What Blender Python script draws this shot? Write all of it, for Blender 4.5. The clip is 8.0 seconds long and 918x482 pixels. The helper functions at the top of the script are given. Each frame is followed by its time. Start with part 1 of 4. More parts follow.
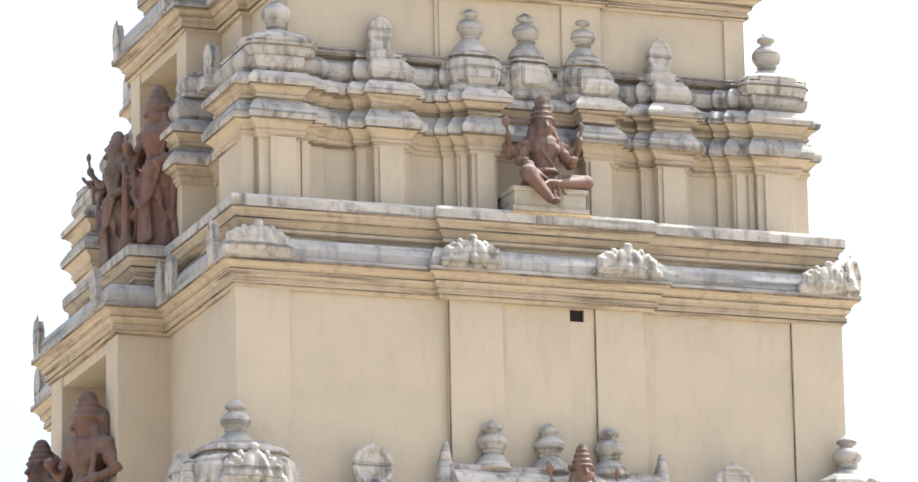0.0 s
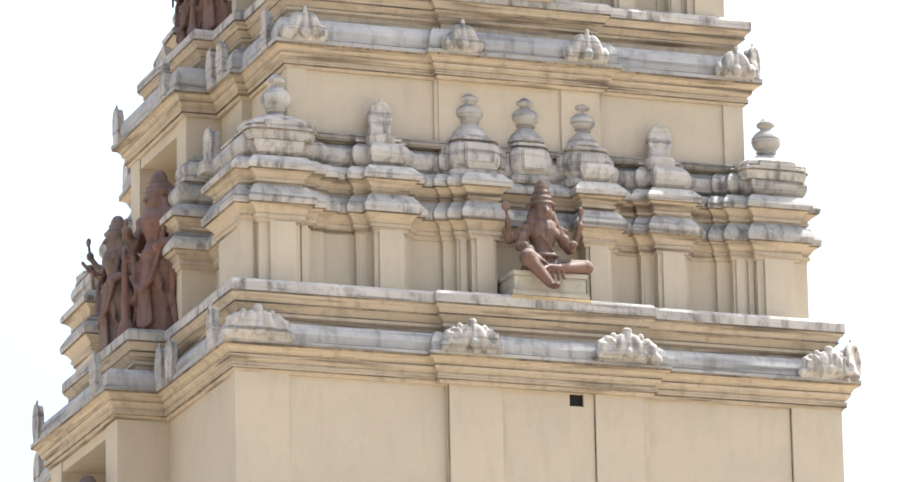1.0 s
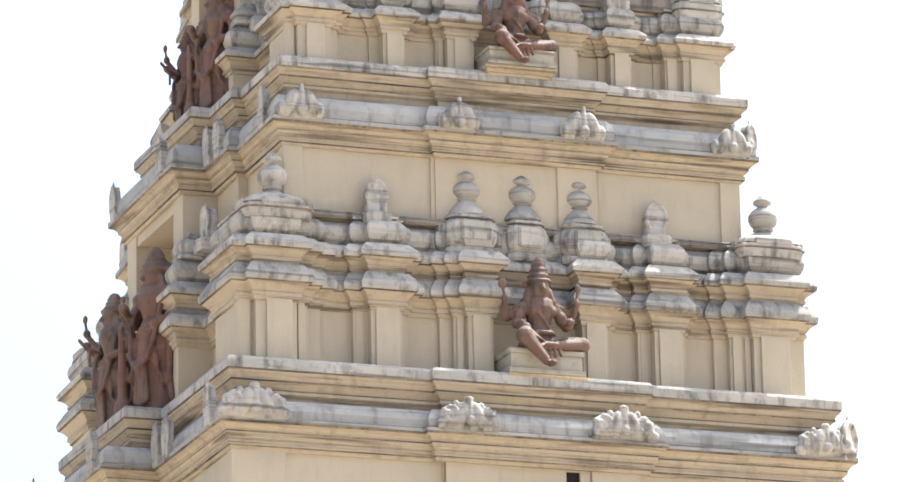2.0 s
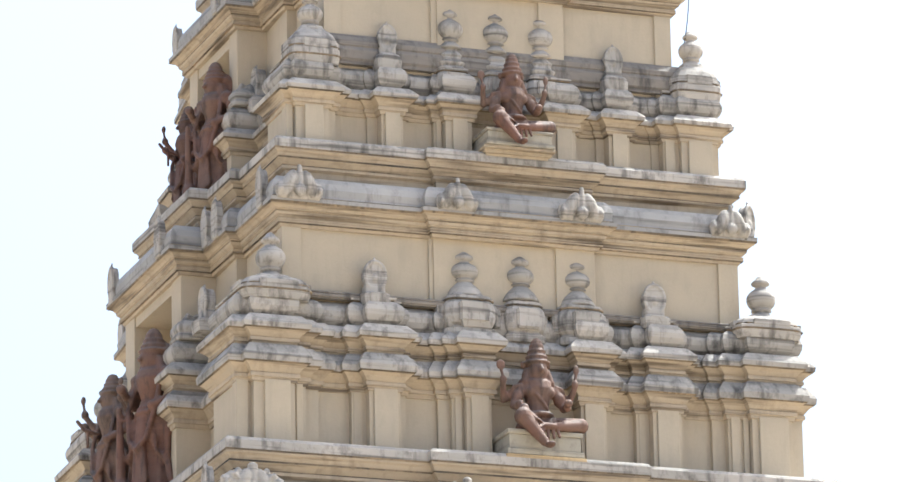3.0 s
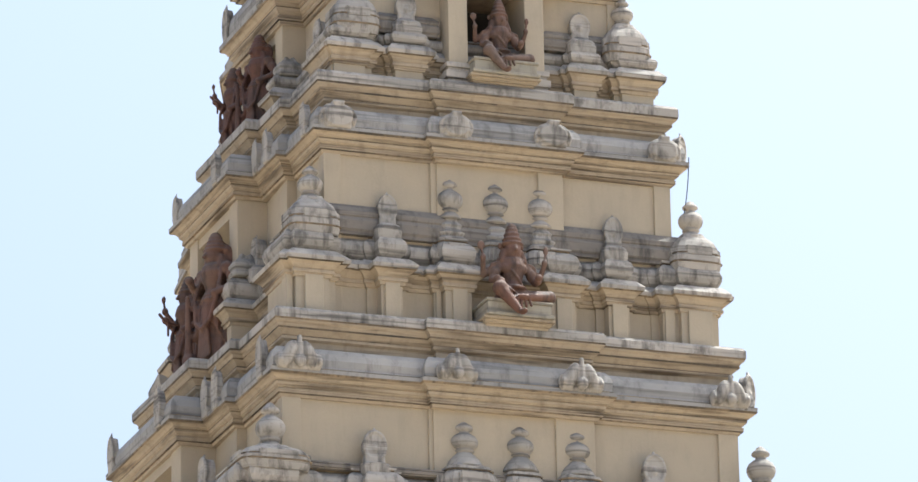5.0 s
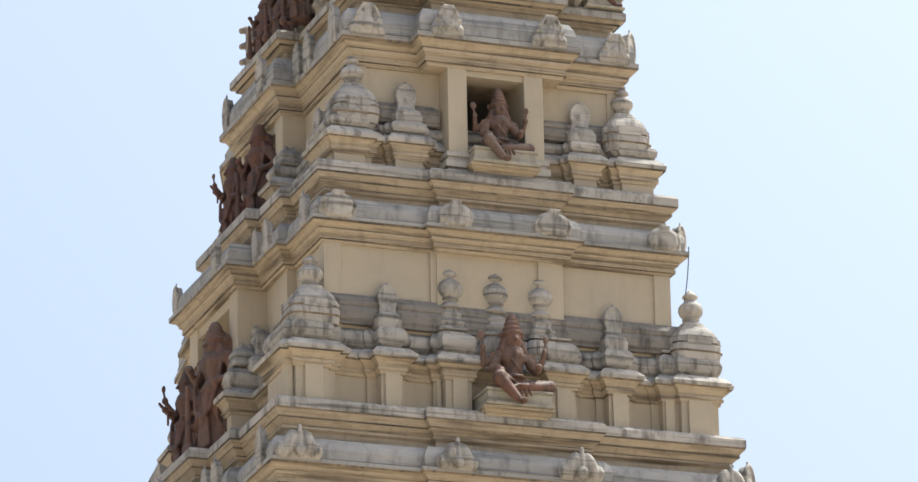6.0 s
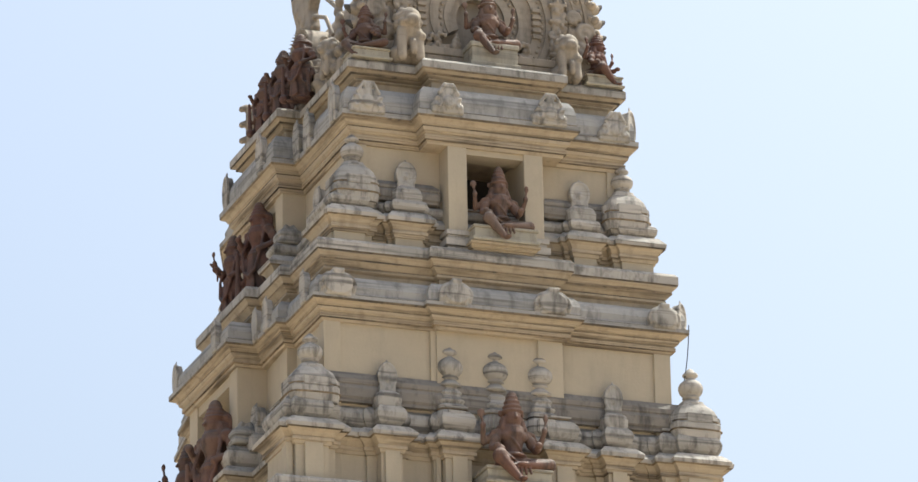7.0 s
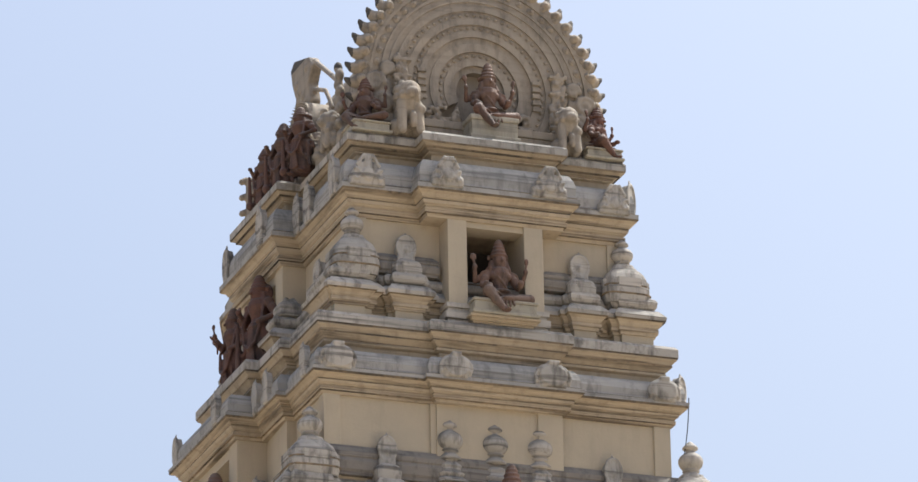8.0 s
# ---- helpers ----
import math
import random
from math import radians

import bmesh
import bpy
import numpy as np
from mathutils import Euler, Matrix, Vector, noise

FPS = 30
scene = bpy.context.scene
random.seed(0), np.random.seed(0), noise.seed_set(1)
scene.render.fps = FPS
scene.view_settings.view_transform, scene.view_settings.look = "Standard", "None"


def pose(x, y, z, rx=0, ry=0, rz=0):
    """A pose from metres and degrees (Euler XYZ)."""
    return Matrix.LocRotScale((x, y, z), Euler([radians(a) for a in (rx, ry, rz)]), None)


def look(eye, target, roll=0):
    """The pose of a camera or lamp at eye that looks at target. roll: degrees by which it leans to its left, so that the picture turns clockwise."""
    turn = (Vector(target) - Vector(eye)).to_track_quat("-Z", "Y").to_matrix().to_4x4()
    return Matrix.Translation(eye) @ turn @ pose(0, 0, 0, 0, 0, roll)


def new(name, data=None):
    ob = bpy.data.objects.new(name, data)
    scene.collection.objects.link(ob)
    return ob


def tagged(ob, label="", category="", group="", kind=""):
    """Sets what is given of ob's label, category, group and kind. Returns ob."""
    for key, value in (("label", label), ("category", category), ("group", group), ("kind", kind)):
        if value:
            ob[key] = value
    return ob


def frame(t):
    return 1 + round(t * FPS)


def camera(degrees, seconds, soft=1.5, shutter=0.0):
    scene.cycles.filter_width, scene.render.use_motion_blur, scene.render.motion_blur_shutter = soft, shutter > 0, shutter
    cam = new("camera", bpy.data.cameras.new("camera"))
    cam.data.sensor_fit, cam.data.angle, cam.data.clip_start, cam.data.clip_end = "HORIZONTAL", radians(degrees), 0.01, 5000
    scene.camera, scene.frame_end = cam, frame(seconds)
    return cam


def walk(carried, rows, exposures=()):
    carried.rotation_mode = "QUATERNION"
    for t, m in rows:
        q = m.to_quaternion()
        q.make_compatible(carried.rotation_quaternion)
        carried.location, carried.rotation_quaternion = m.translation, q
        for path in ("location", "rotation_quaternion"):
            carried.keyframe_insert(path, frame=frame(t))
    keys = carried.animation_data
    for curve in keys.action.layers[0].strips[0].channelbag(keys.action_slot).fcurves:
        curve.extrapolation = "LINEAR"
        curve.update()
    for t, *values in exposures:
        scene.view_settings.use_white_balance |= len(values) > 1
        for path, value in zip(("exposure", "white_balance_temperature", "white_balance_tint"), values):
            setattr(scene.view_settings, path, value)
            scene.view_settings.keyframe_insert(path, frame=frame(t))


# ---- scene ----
# ---------------------------------------------------------------- camera
cam = camera(9.742, 8.0, soft=1.5)
EYE = (-21.106, -54.616, 1.6)
STAND = pose(*EYE, 0, 0, -20.215) @ pose(0, 0, 0, 104.12) @ pose(0, 0, 0, 0, 0, -1.096)
# seconds, degrees of upward tilt, degrees of pan
TURNS = [
    (0.0, 0.0, 0.0), (0.5, 0.4422, 0.0), (1.0, 0.8999, -0.003), (1.5, 1.3076, -0.016), (1.7, 1.4756, -0.025),
    (2.8, 2.4026, -0.056), (3.0, 2.5859, -0.056), (3.5, 3.0302, -0.056), (4.0, 3.5019, -0.056), (4.5, 3.9421, -0.056),
    (4.7, 4.1217, -0.056), (5.8, 5.1552, -0.056), (6.0, 5.3465, -0.056), (6.5, 5.7537, -0.056), (7.0, 6.1789, -0.056),
    (7.5, 6.5358, -0.056), (8.0, 6.9537, -0.056),
]
EXPOSURES = [(0.0, 1.43, 5850, 5), (0.5, 1.41, 5850, 5), (1.7, 1.38, 5830, 5), (3.5, 1.14, 5820, 5), (4.7, 0.89, 5850, 5), (6.0, 0.67, 6080, 4), (7.5, 0.54, 6230, 3), (8.0, 0.42, 6040, 7)]
walk(cam, [(t, STAND @ pose(0, 0, 0, 0, pan, 0) @ pose(0, 0, 0, tilt)) for t, tilt, pan in TURNS], EXPOSURES)

# ---------------------------------------------------------------- light
SUN_FROM = Vector((0.60, 0.17, 1.25)).normalized()
world = bpy.data.worlds.new("sky")
scene.world = world
world.use_nodes = True
wn = world.node_tree
sky = wn.nodes.new("ShaderNodeTexSky")
sky.sky_type, sky.sun_disc = "NISHITA", False
sky.sun_elevation = math.asin(SUN_FROM.z)
sky.sun_rotation = math.atan2(SUN_FROM.x, SUN_FROM.y)
sky.air_density, sky.dust_density, sky.ozone_density = 1.0, 8.0, 1.0
wn.links.new(sky.outputs[0], wn.nodes["Background"].inputs[0])
wn.nodes["Background"].inputs[1].default_value = 0.15
sun = new("sun", bpy.data.lights.new("sun", "SUN"))
sun.data.energy, sun.data.angle, sun.data.color = 3.7, radians(0.53), (1.0, 0.94, 0.85)
sun.matrix_world = look(SUN_FROM * 100, (0, 0, 0))

# ---------------------------------------------------------------- materials
def material(name, base, second, dirt=(0.06, 0.055, 0.05), dirty=0.35, rough=0.85, grain=18.0, streak=2.2, bump=0.25, top=0.0, lines=0.0):
    """Weathered plaster: two tones, fine grain, dark mould in patches and in runs, and mould that settles on upward faces."""
    m = bpy.data.materials.new(name)
    m.use_nodes = True
    nt = m.node_tree
    N, L = nt.nodes.new, nt.links.new
    bsdf = nt.nodes["Principled BSDF"]
    geo = N("ShaderNodeNewGeometry")
    info = N("ShaderNodeObjectInfo")
    pos = N("ShaderNodeVectorMath"); pos.operation = "ADD"
    L(geo.outputs["Position"], pos.inputs[0])
    shift = N("ShaderNodeMath"); shift.operation = "MULTIPLY"; shift.inputs[1].default_value = 3.0
    L(info.outputs["Random"], shift.inputs[0]); L(shift.outputs[0], pos.inputs[1])

    def noise_at(scale, stretch, detail, rough_, lo, hi):
        mp = N("ShaderNodeMapping"); mp.inputs["Scale"].default_value = stretch
        L(pos.outputs[0], mp.inputs[0])
        n = N("ShaderNodeTexNoise"); n.inputs["Scale"].default_value = scale
        n.inputs["Detail"].default_value, n.inputs["Roughness"].default_value = detail, rough_
        L(mp.outputs[0], n.inputs["Vector"])
        r = N("ShaderNodeMapRange"); r.inputs["From Min"].default_value, r.inputs["From Max"].default_value = lo, hi
        L(n.outputs["Fac"], r.inputs["Value"])
        return n, r

    def blend(a, b, fac, mode="MIX"):
        x = N("ShaderNodeMix"); x.data_type, x.blend_type = "RGBA", mode
        for sock, v in ((x.inputs[6], a), (x.inputs[7], b)):
            if isinstance(v, tuple):
                sock.default_value = (*v, 1)
            else:
                L(v, sock)
        if isinstance(fac, float):
            x.inputs[0].default_value = fac
        else:
            L(fac, x.inputs[0])
        return x.outputs[2]

    def times(a, k):
        x = N("ShaderNodeMath"); x.operation = "MULTIPLY"; x.use_clamp = True
        L(a, x.inputs[0])
        if isinstance(k, float):
            x.inputs[1].default_value = k
        else:
            L(k, x.inputs[1])
        return x.outputs[0]

    _, broad = noise_at(0.9, (1, 1, 1.6), 4, 0.6, 0.35, 0.65)
    col = blend(base, second, broad.outputs[0])
    fine, fr = noise_at(grain, (1, 1, 1), 6, 0.65, 0.3, 0.75)
    col = blend(col, tuple(c * 0.8 for c in base), times(fr.outputs[0], 0.22))
    _, runs = noise_at(streak, (3.0, 3.0, 0.6), 5, 0.6, 0.52, 0.74)
    col = blend(col, dirt, times(runs.outputs[0], dirty))
    _, spots = noise_at(4.0, (1.6, 1.6, 1.0), 6, 0.66, 0.53, 0.78)
    col = blend(col, dirt, times(spots.outputs[0], dirty * 0.9))
    if lines:
        _, ln = noise_at(1.5, (0.4, 0.4, 10.0), 4, 0.55, 0.53, 0.68)
        col = blend(col, dirt, times(ln.outputs[0], lines))
    if top:
        sep = N("ShaderNodeSeparateXYZ"); L(geo.outputs["Normal"], sep.inputs[0])
        up = N("ShaderNodeMapRange"); up.inputs["From Min"].default_value, up.inputs["From Max"].default_value = 0.15, 0.85
        L(sep.outputs[2], up.inputs["Value"])
        _, pat = noise_at(3.0, (1, 1, 1), 5, 0.7, 0.35, 0.6)
        col = blend(col, tuple(c * 0.55 for c in (0.30, 0.29, 0.27)), times(times(up.outputs[0], pat.outputs[0]), top))
    L(col, bsdf.inputs["Base Color"])
    bsdf.inputs["Roughness"].default_value = rough
    bp = N("ShaderNodeBump"); bp.inputs["Strength"].default_value, bp.inputs["Distance"].default_value = bump, 0.012
    L(fine.outputs["Fac"], bp.inputs["Height"]); L(bp.outputs[0], bsdf.inputs["Normal"])
    return m


CREAM = material("cream_wall_paint", (0.517, 0.438, 0.319), (0.470, 0.402, 0.299), (0.27, 0.225, 0.17), 0.2, grain=30)
YELLOW = material("yellow_cornice_paint", (0.484, 0.398, 0.284), (0.430, 0.360, 0.269), (0.105, 0.078, 0.052), 0.36, grain=22, lines=0.88)
WHITE = material("weathered_limewash", (0.508, 0.463, 0.406), (0.333, 0.312, 0.276), (0.032, 0.029, 0.026), 0.92, grain=16, top=0.6, lines=0.65)
GREY = material("mouldy_grey_band", (0.414, 0.393, 0.364), (0.311, 0.304, 0.290), (0.075, 0.072, 0.07), 0.65, grain=14, top=0.5, lines=0.6)
# darker than mould alone: the recess shade is put into this colour
MOULDY_SHADE = material("mouldy_plaster_darkened_for_shade", (0.290, 0.255, 0.212), (0.190, 0.170, 0.148), (0.035, 0.032, 0.03), 0.85, grain=15, top=0.5, lines=0.6)
OCHRE = material("ochre_stained_plaster", (0.591, 0.418, 0.203), (0.574, 0.435, 0.249), (0.14, 0.11, 0.08), 0.45, grain=20, lines=0.5)
PEDESTAL = material("dusty_cream_limewash", (0.433, 0.388, 0.300), (0.364, 0.333, 0.268), (0.08, 0.075, 0.07), 0.6, grain=18, lines=0.4)
STONE = material("grimy_cream_plaster", (0.405, 0.337, 0.257), (0.312, 0.270, 0.219), (0.07, 0.06, 0.05), 0.62, grain=14, top=0.5, lines=0.2)
CLAY = material("faded_terracotta_paint", (0.172, 0.084, 0.056), (0.167, 0.114, 0.084), (0.03, 0.024, 0.02), 0.95, rough=0.72, grain=13, bump=0.8, top=0.5, lines=0.2)
DARKCLAY = material("grimy_dark_terracotta", (0.135, 0.060, 0.042), (0.115, 0.075, 0.056), (0.025, 0.02, 0.018), 0.85, rough=0.75, grain=13, bump=0.8, top=0.5, lines=0.2)
BLACK = material("painted_hole_dark", (0.008, 0.007, 0.006), (0.01, 0.008, 0.007), dirty=0.1)
# near-black stands in for the shade at the back of the front niche
DARK = material("interior_plaster_shade_painted", (0.05, 0.045, 0.04), (0.04, 0.036, 0.03), dirty=0.3)
# wall cream darkened, so the porch doorways carry their shade in the paint
NICHE = material("niche_plaster_shade_painted", (0.30, 0.26, 0.20), (0.24, 0.21, 0.17), dirty=0.4)
GROUND = material("pale_sandy_paving", (0.36, 0.30, 0.23), (0.30, 0.26, 0.20), (0.2, 0.18, 0.15), 0.3, grain=3, streak=0.05)
MOULD = material("brown_black_mould", (0.07, 0.058, 0.045), (0.36, 0.27, 0.165), (0.025, 0.022, 0.02), 0.9, streak=3.5)
BLACKENED = material("blackened_plaster", (0.06, 0.055, 0.05), (0.12, 0.105, 0.09), (0.02, 0.02, 0.02), 0.7)
WIRE = material("black_cable", (0.05, 0.05, 0.06), (0.04, 0.04, 0.05), dirty=0.1)

# ---------------------------------------------------------------- mesh helpers
YC = 3.88   # depth of the tower's axis behind the front wall of the wide storey


def finish(bm, name, mat, smooth=False):
    bmesh.ops.recalc_face_normals(bm, faces=bm.faces)
    me = bpy.data.meshes.new(name)
    bm.to_mesh(me)
    bm.free()
    me.materials.append(mat)
    if smooth:
        me.polygons.foreach_set("use_smooth", [True] * len(me.polygons))
    return me


def part(name, bm, mat, parent, label="", smooth=False):
    ob = new(name, finish(bm, name, mat, smooth))
    ob.parent = parent
    if label:
        tagged(ob, label)
    return ob


def shared(name, mesh, parent, m):
    ob = new(name, mesh)
    ob.parent = parent
    ob.matrix_basis = m
    return ob


def ring(front, side, hx, hd, lean=0.0):
    """A closed plan, anticlockwise: stretches (a, b, proud) along the front (x) and along each side (distance from the axis), mirrored to the back."""
    pts = []
    for a, b, p in front:
        pts += [(a, YC - hd - p), (b, YC - hd - p)]
    for a, b, p in side:
        pts += [(hx + p, YC + a), (hx + p, YC + b)]
    for a, b, p in front:
        pts += [(-a, YC + hd + p), (-b, YC + hd + p)]
    for a, b, p in side:
        pts += [(-hx - p, YC - a), (-hx - p, YC - b)]
    # behind the porch the left side draws in, by lean at the far corner
    pts = [(x + lean * max(0, y - YC - .9) / (hd - .9), y) if x < -.6 * hx else (x, y) for x, y in pts]
    out = []
    for q in pts:
        if not out or (abs(out[-1][0] - q[0]) + abs(out[-1][1] - q[1])) > 1e-5:
            out.append(q)
    if abs(out[0][0] - out[-1][0]) + abs(out[0][1] - out[-1][1]) < 1e-5:
        out.pop()
    # drop points in the middle of straight stretches
    keep = []
    for i, q in enumerate(out):
        a, b = out[i - 1], out[(i + 1) % len(out)]
        if abs((q[0] - a[0]) * (b[1] - q[1]) - (q[1] - a[1]) * (b[0] - q[0])) > 1e-7:
            keep.append(q)
    return keep


def grown(plan, d):
    """The plan with every stretch moved outwards by d, mitred."""
    out = []
    for i, q in enumerate(plan):
        a, b = plan[i - 1], plan[(i + 1) % len(plan)]
        n = [0, 0]
        for s, e in ((a, q), (q, b)):
            l = math.hypot(e[0] - s[0], e[1] - s[1])
            n[0] += (e[1] - s[1]) / l
            n[1] -= (e[0] - s[0]) / l
        out.append((q[0] + d * n[0], q[1] + d * n[1]))
    return out


def sweep(plan, profile, cap=True):
    """A moulding round the plan: profile rows (outward, height), from low to high."""
    bm = bmesh.new()
    loops = []
    for d, z in profile:
        loops.append([bm.verts.new((x, y, z)) for x, y in grown(plan, d)])
    n = len(plan)
    for lo, hi in zip(loops, loops[1:]):
        for i in range(n):
            bm.faces.new((lo[i], lo[(i + 1) % n], hi[(i + 1) % n], hi[i]))
    if cap:
        bm.faces.new(loops[-1])
        bm.faces.new(loops[0][::-1])
    return bm


def box(bm, x0, x1, y0, y1, z0, z1, bevel=0.0):
    vs = [bm.verts.new((x, y, z)) for z in (z0, z1) for x, y in ((x0, y0), (x1, y0), (x1, y1), (x0, y1))]
    fs = [(3, 2, 1, 0), (4, 5, 6, 7), (0, 1, 5, 4), (1, 2, 6, 5), (2, 3, 7, 6), (3, 0, 4, 7)]
    made = [bm.faces.new([vs[i] for i in f]) for f in fs]
    if bevel:
        es = list({e for f in made for e in f.edges})
        bmesh.ops.bevel(bm, geom=es, offset=bevel, segments=2, affect="EDGES", profile=0.6)
    return bm


def lathe(bm, profile, c=(0, 0, 0), n=16, square=0.0, lobes=0, lobe=0.0):
    """A turned body: rows (radius, height). square: 0 round to 1 nearly square; lobes: vertical gadroons."""
    loops = []
    for r, z in profile:
        loop = []
        for i in range(n):
            a = 2 * math.pi * (i + 0.5) / n
            ca, sa = math.cos(a), math.sin(a)
            k = 1.0
            if square:
                p = 2 + 8 * square
                k = (abs(ca) ** p + abs(sa) ** p) ** (-1 / p)
            if lobes:
                k *= 1 + lobe * math.cos(lobes * a)
            loop.append(bm.verts.new((c[0] + r * k * ca, c[1] + r * k * sa, c[2] + z)))
        loops.append(loop)
    for lo, hi in zip(loops, loops[1:]):
        for i in range(n):
            bm.faces.new((lo[i], lo[(i + 1) % n], hi[(i + 1) % n], hi[i]))
    bm.faces.new(loops[0][::-1])
    bm.faces.new(loops[-1])
    return bm


def fused(bm, name, mat, voxel):
    """The overlapping solids of bm as one closed skin."""
    me = bpy.data.meshes.new(name)
    bm.to_mesh(me)
    bm.free()
    tmp = new("tmp", me)
    mod = tmp.modifiers.new("fuse", "REMESH")
    mod.mode, mod.voxel_size, mod.use_smooth_shade = "VOXEL", voxel, True
    out = bpy.data.meshes.new_from_object(tmp.evaluated_get(bpy.context.evaluated_depsgraph_get()))
    bpy.data.objects.remove(tmp)
    out.name = name
    out.materials.clear()
    out.materials.append(mat)
    out.polygons.foreach_set("use_smooth", [True] * len(out.polygons))
    return out


def blob(bm, c, r, seg=12, rings=8, turn=None):
    m = Matrix.Translation(c) @ (turn or Matrix.Identity(4)) @ Matrix.Diagonal((*r, 1))
    bmesh.ops.create_uvsphere(bm, u_segments=seg, v_segments=rings, radius=1.0, matrix=m)


def limb(bm, a, b, ra, rb, seg=10):
    a, b = Vector(a), Vector(b)
    q = (b - a).to_track_quat("Z", "Y").to_matrix().to_4x4()
    m = Matrix.Translation((a + b) / 2) @ q
    bmesh.ops.create_cone(bm, cap_ends=True, segments=seg, radius1=ra, radius2=rb, depth=(b - a).length, matrix=m)
    blob(bm, a, (ra, ra, ra), seg, 6)
    blob(bm, b, (rb, rb, rb), seg, 6)


def chain(bm, pts, r, seg=8):
    for a, b in zip(pts, pts[1:]):
        limb(bm, a, b, r, r, seg)


# ---------------------------------------------------------------- repeated ornaments
def finial_mesh(r, h, mat, tall=False):
    """A pot finial: foot, fluted bulb, neck rings and a mushroom bud; a tall one has no flared foot."""
    bm = bmesh.new()
    if tall:
        prof = [(r * 1.0, -h * .03), (r * .98, h * .03), (r * .80, h * .08), (r * .62, h * .13), (r * .60, h * .16), (r * .80, h * .18), (r * .78, h * .21), (r * .66, h * .225), (r * .84, h * .26), (r * 1.04, h * .33), (r * 1.14, h * .42),
                (r * 1.12, h * .51), (r * .96, h * .59), (r * .66, h * .66), (r * .44, h * .70), (r * .40, h * .74), (r * .52, h * .76), (r * .70, h * .79), (r * .72, h * .83), (r * .58, h * .88), (r * .40, h * .91), (r * .34, h * .95), (r * .10, h)]
    else:
        prof = [(r * 1.42, -h * .02), (r * 1.40, h * .02), (r * 1.30, h * .08), (r * 1.12, h * .16), (r * .86, h * .24), (r * .66, h * .30), (r * .62, h * .325), (r * .78, h * .335), (r * .76, h * .365), (r * .64, h * .38),
                (r * .82, h * .41), (r * 1.0, h * .46), (r * 1.06, h * .53), (r * 1.02, h * .60), (r * .86, h * .66), (r * .60, h * .71), (r * .46, h * .735), (r * .44, h * .765), (r * .62, h * .785),
                (r * .74, h * .82), (r * .70, h * .87), (r * .50, h * .91), (r * .34, h * .95), (r * .10, h)]
    lathe(bm, prof, n=24, lobes=12, lobe=0.03)
    return finish(bm, "finial", mat, True)


def arch_mesh(w, h, t, mat):
    """A small horseshoe gable: round leaf with a raised rim, a sunk face and a keel on top, facing -y, standing on z=0."""
    bm = bmesh.new()
    cz, rx, rz = h * .48, w * .42, h * .40
    turn = Matrix.Rotation(math.pi / 2, 4, "X")
    bmesh.ops.create_cone(bm, cap_ends=True, segments=24, radius1=1, radius2=1, depth=1, matrix=Matrix.Translation((0, t * .1, cz)) @ Matrix.Diagonal((rx, t * .8, rz, 1)) @ turn)
    n = 20
    for i in range(n):
        a, b = (math.pi * (-.30 + 1.6 * (i + k) / n) for k in (0, 1))
        limb(bm, (rx * math.cos(a), -t * .28, cz + rz * math.sin(a)), (rx * math.cos(b), -t * .28, cz + rz * math.sin(b)), w * .075, w * .075, 8)
    limb(bm, (0, -t * .2, cz + rz * .95), (0, -t * .1, h), w * .09, w * .04, 8)
    blob(bm, (0, -t * .22, cz - rz * .15), (w * .14, t * .22, h * .13))
    box(bm, -w * .40, w * .40, -t * .36, t * .5, -0.02, h * .20, .01)
    return fused(bm, "gable", mat, .012)


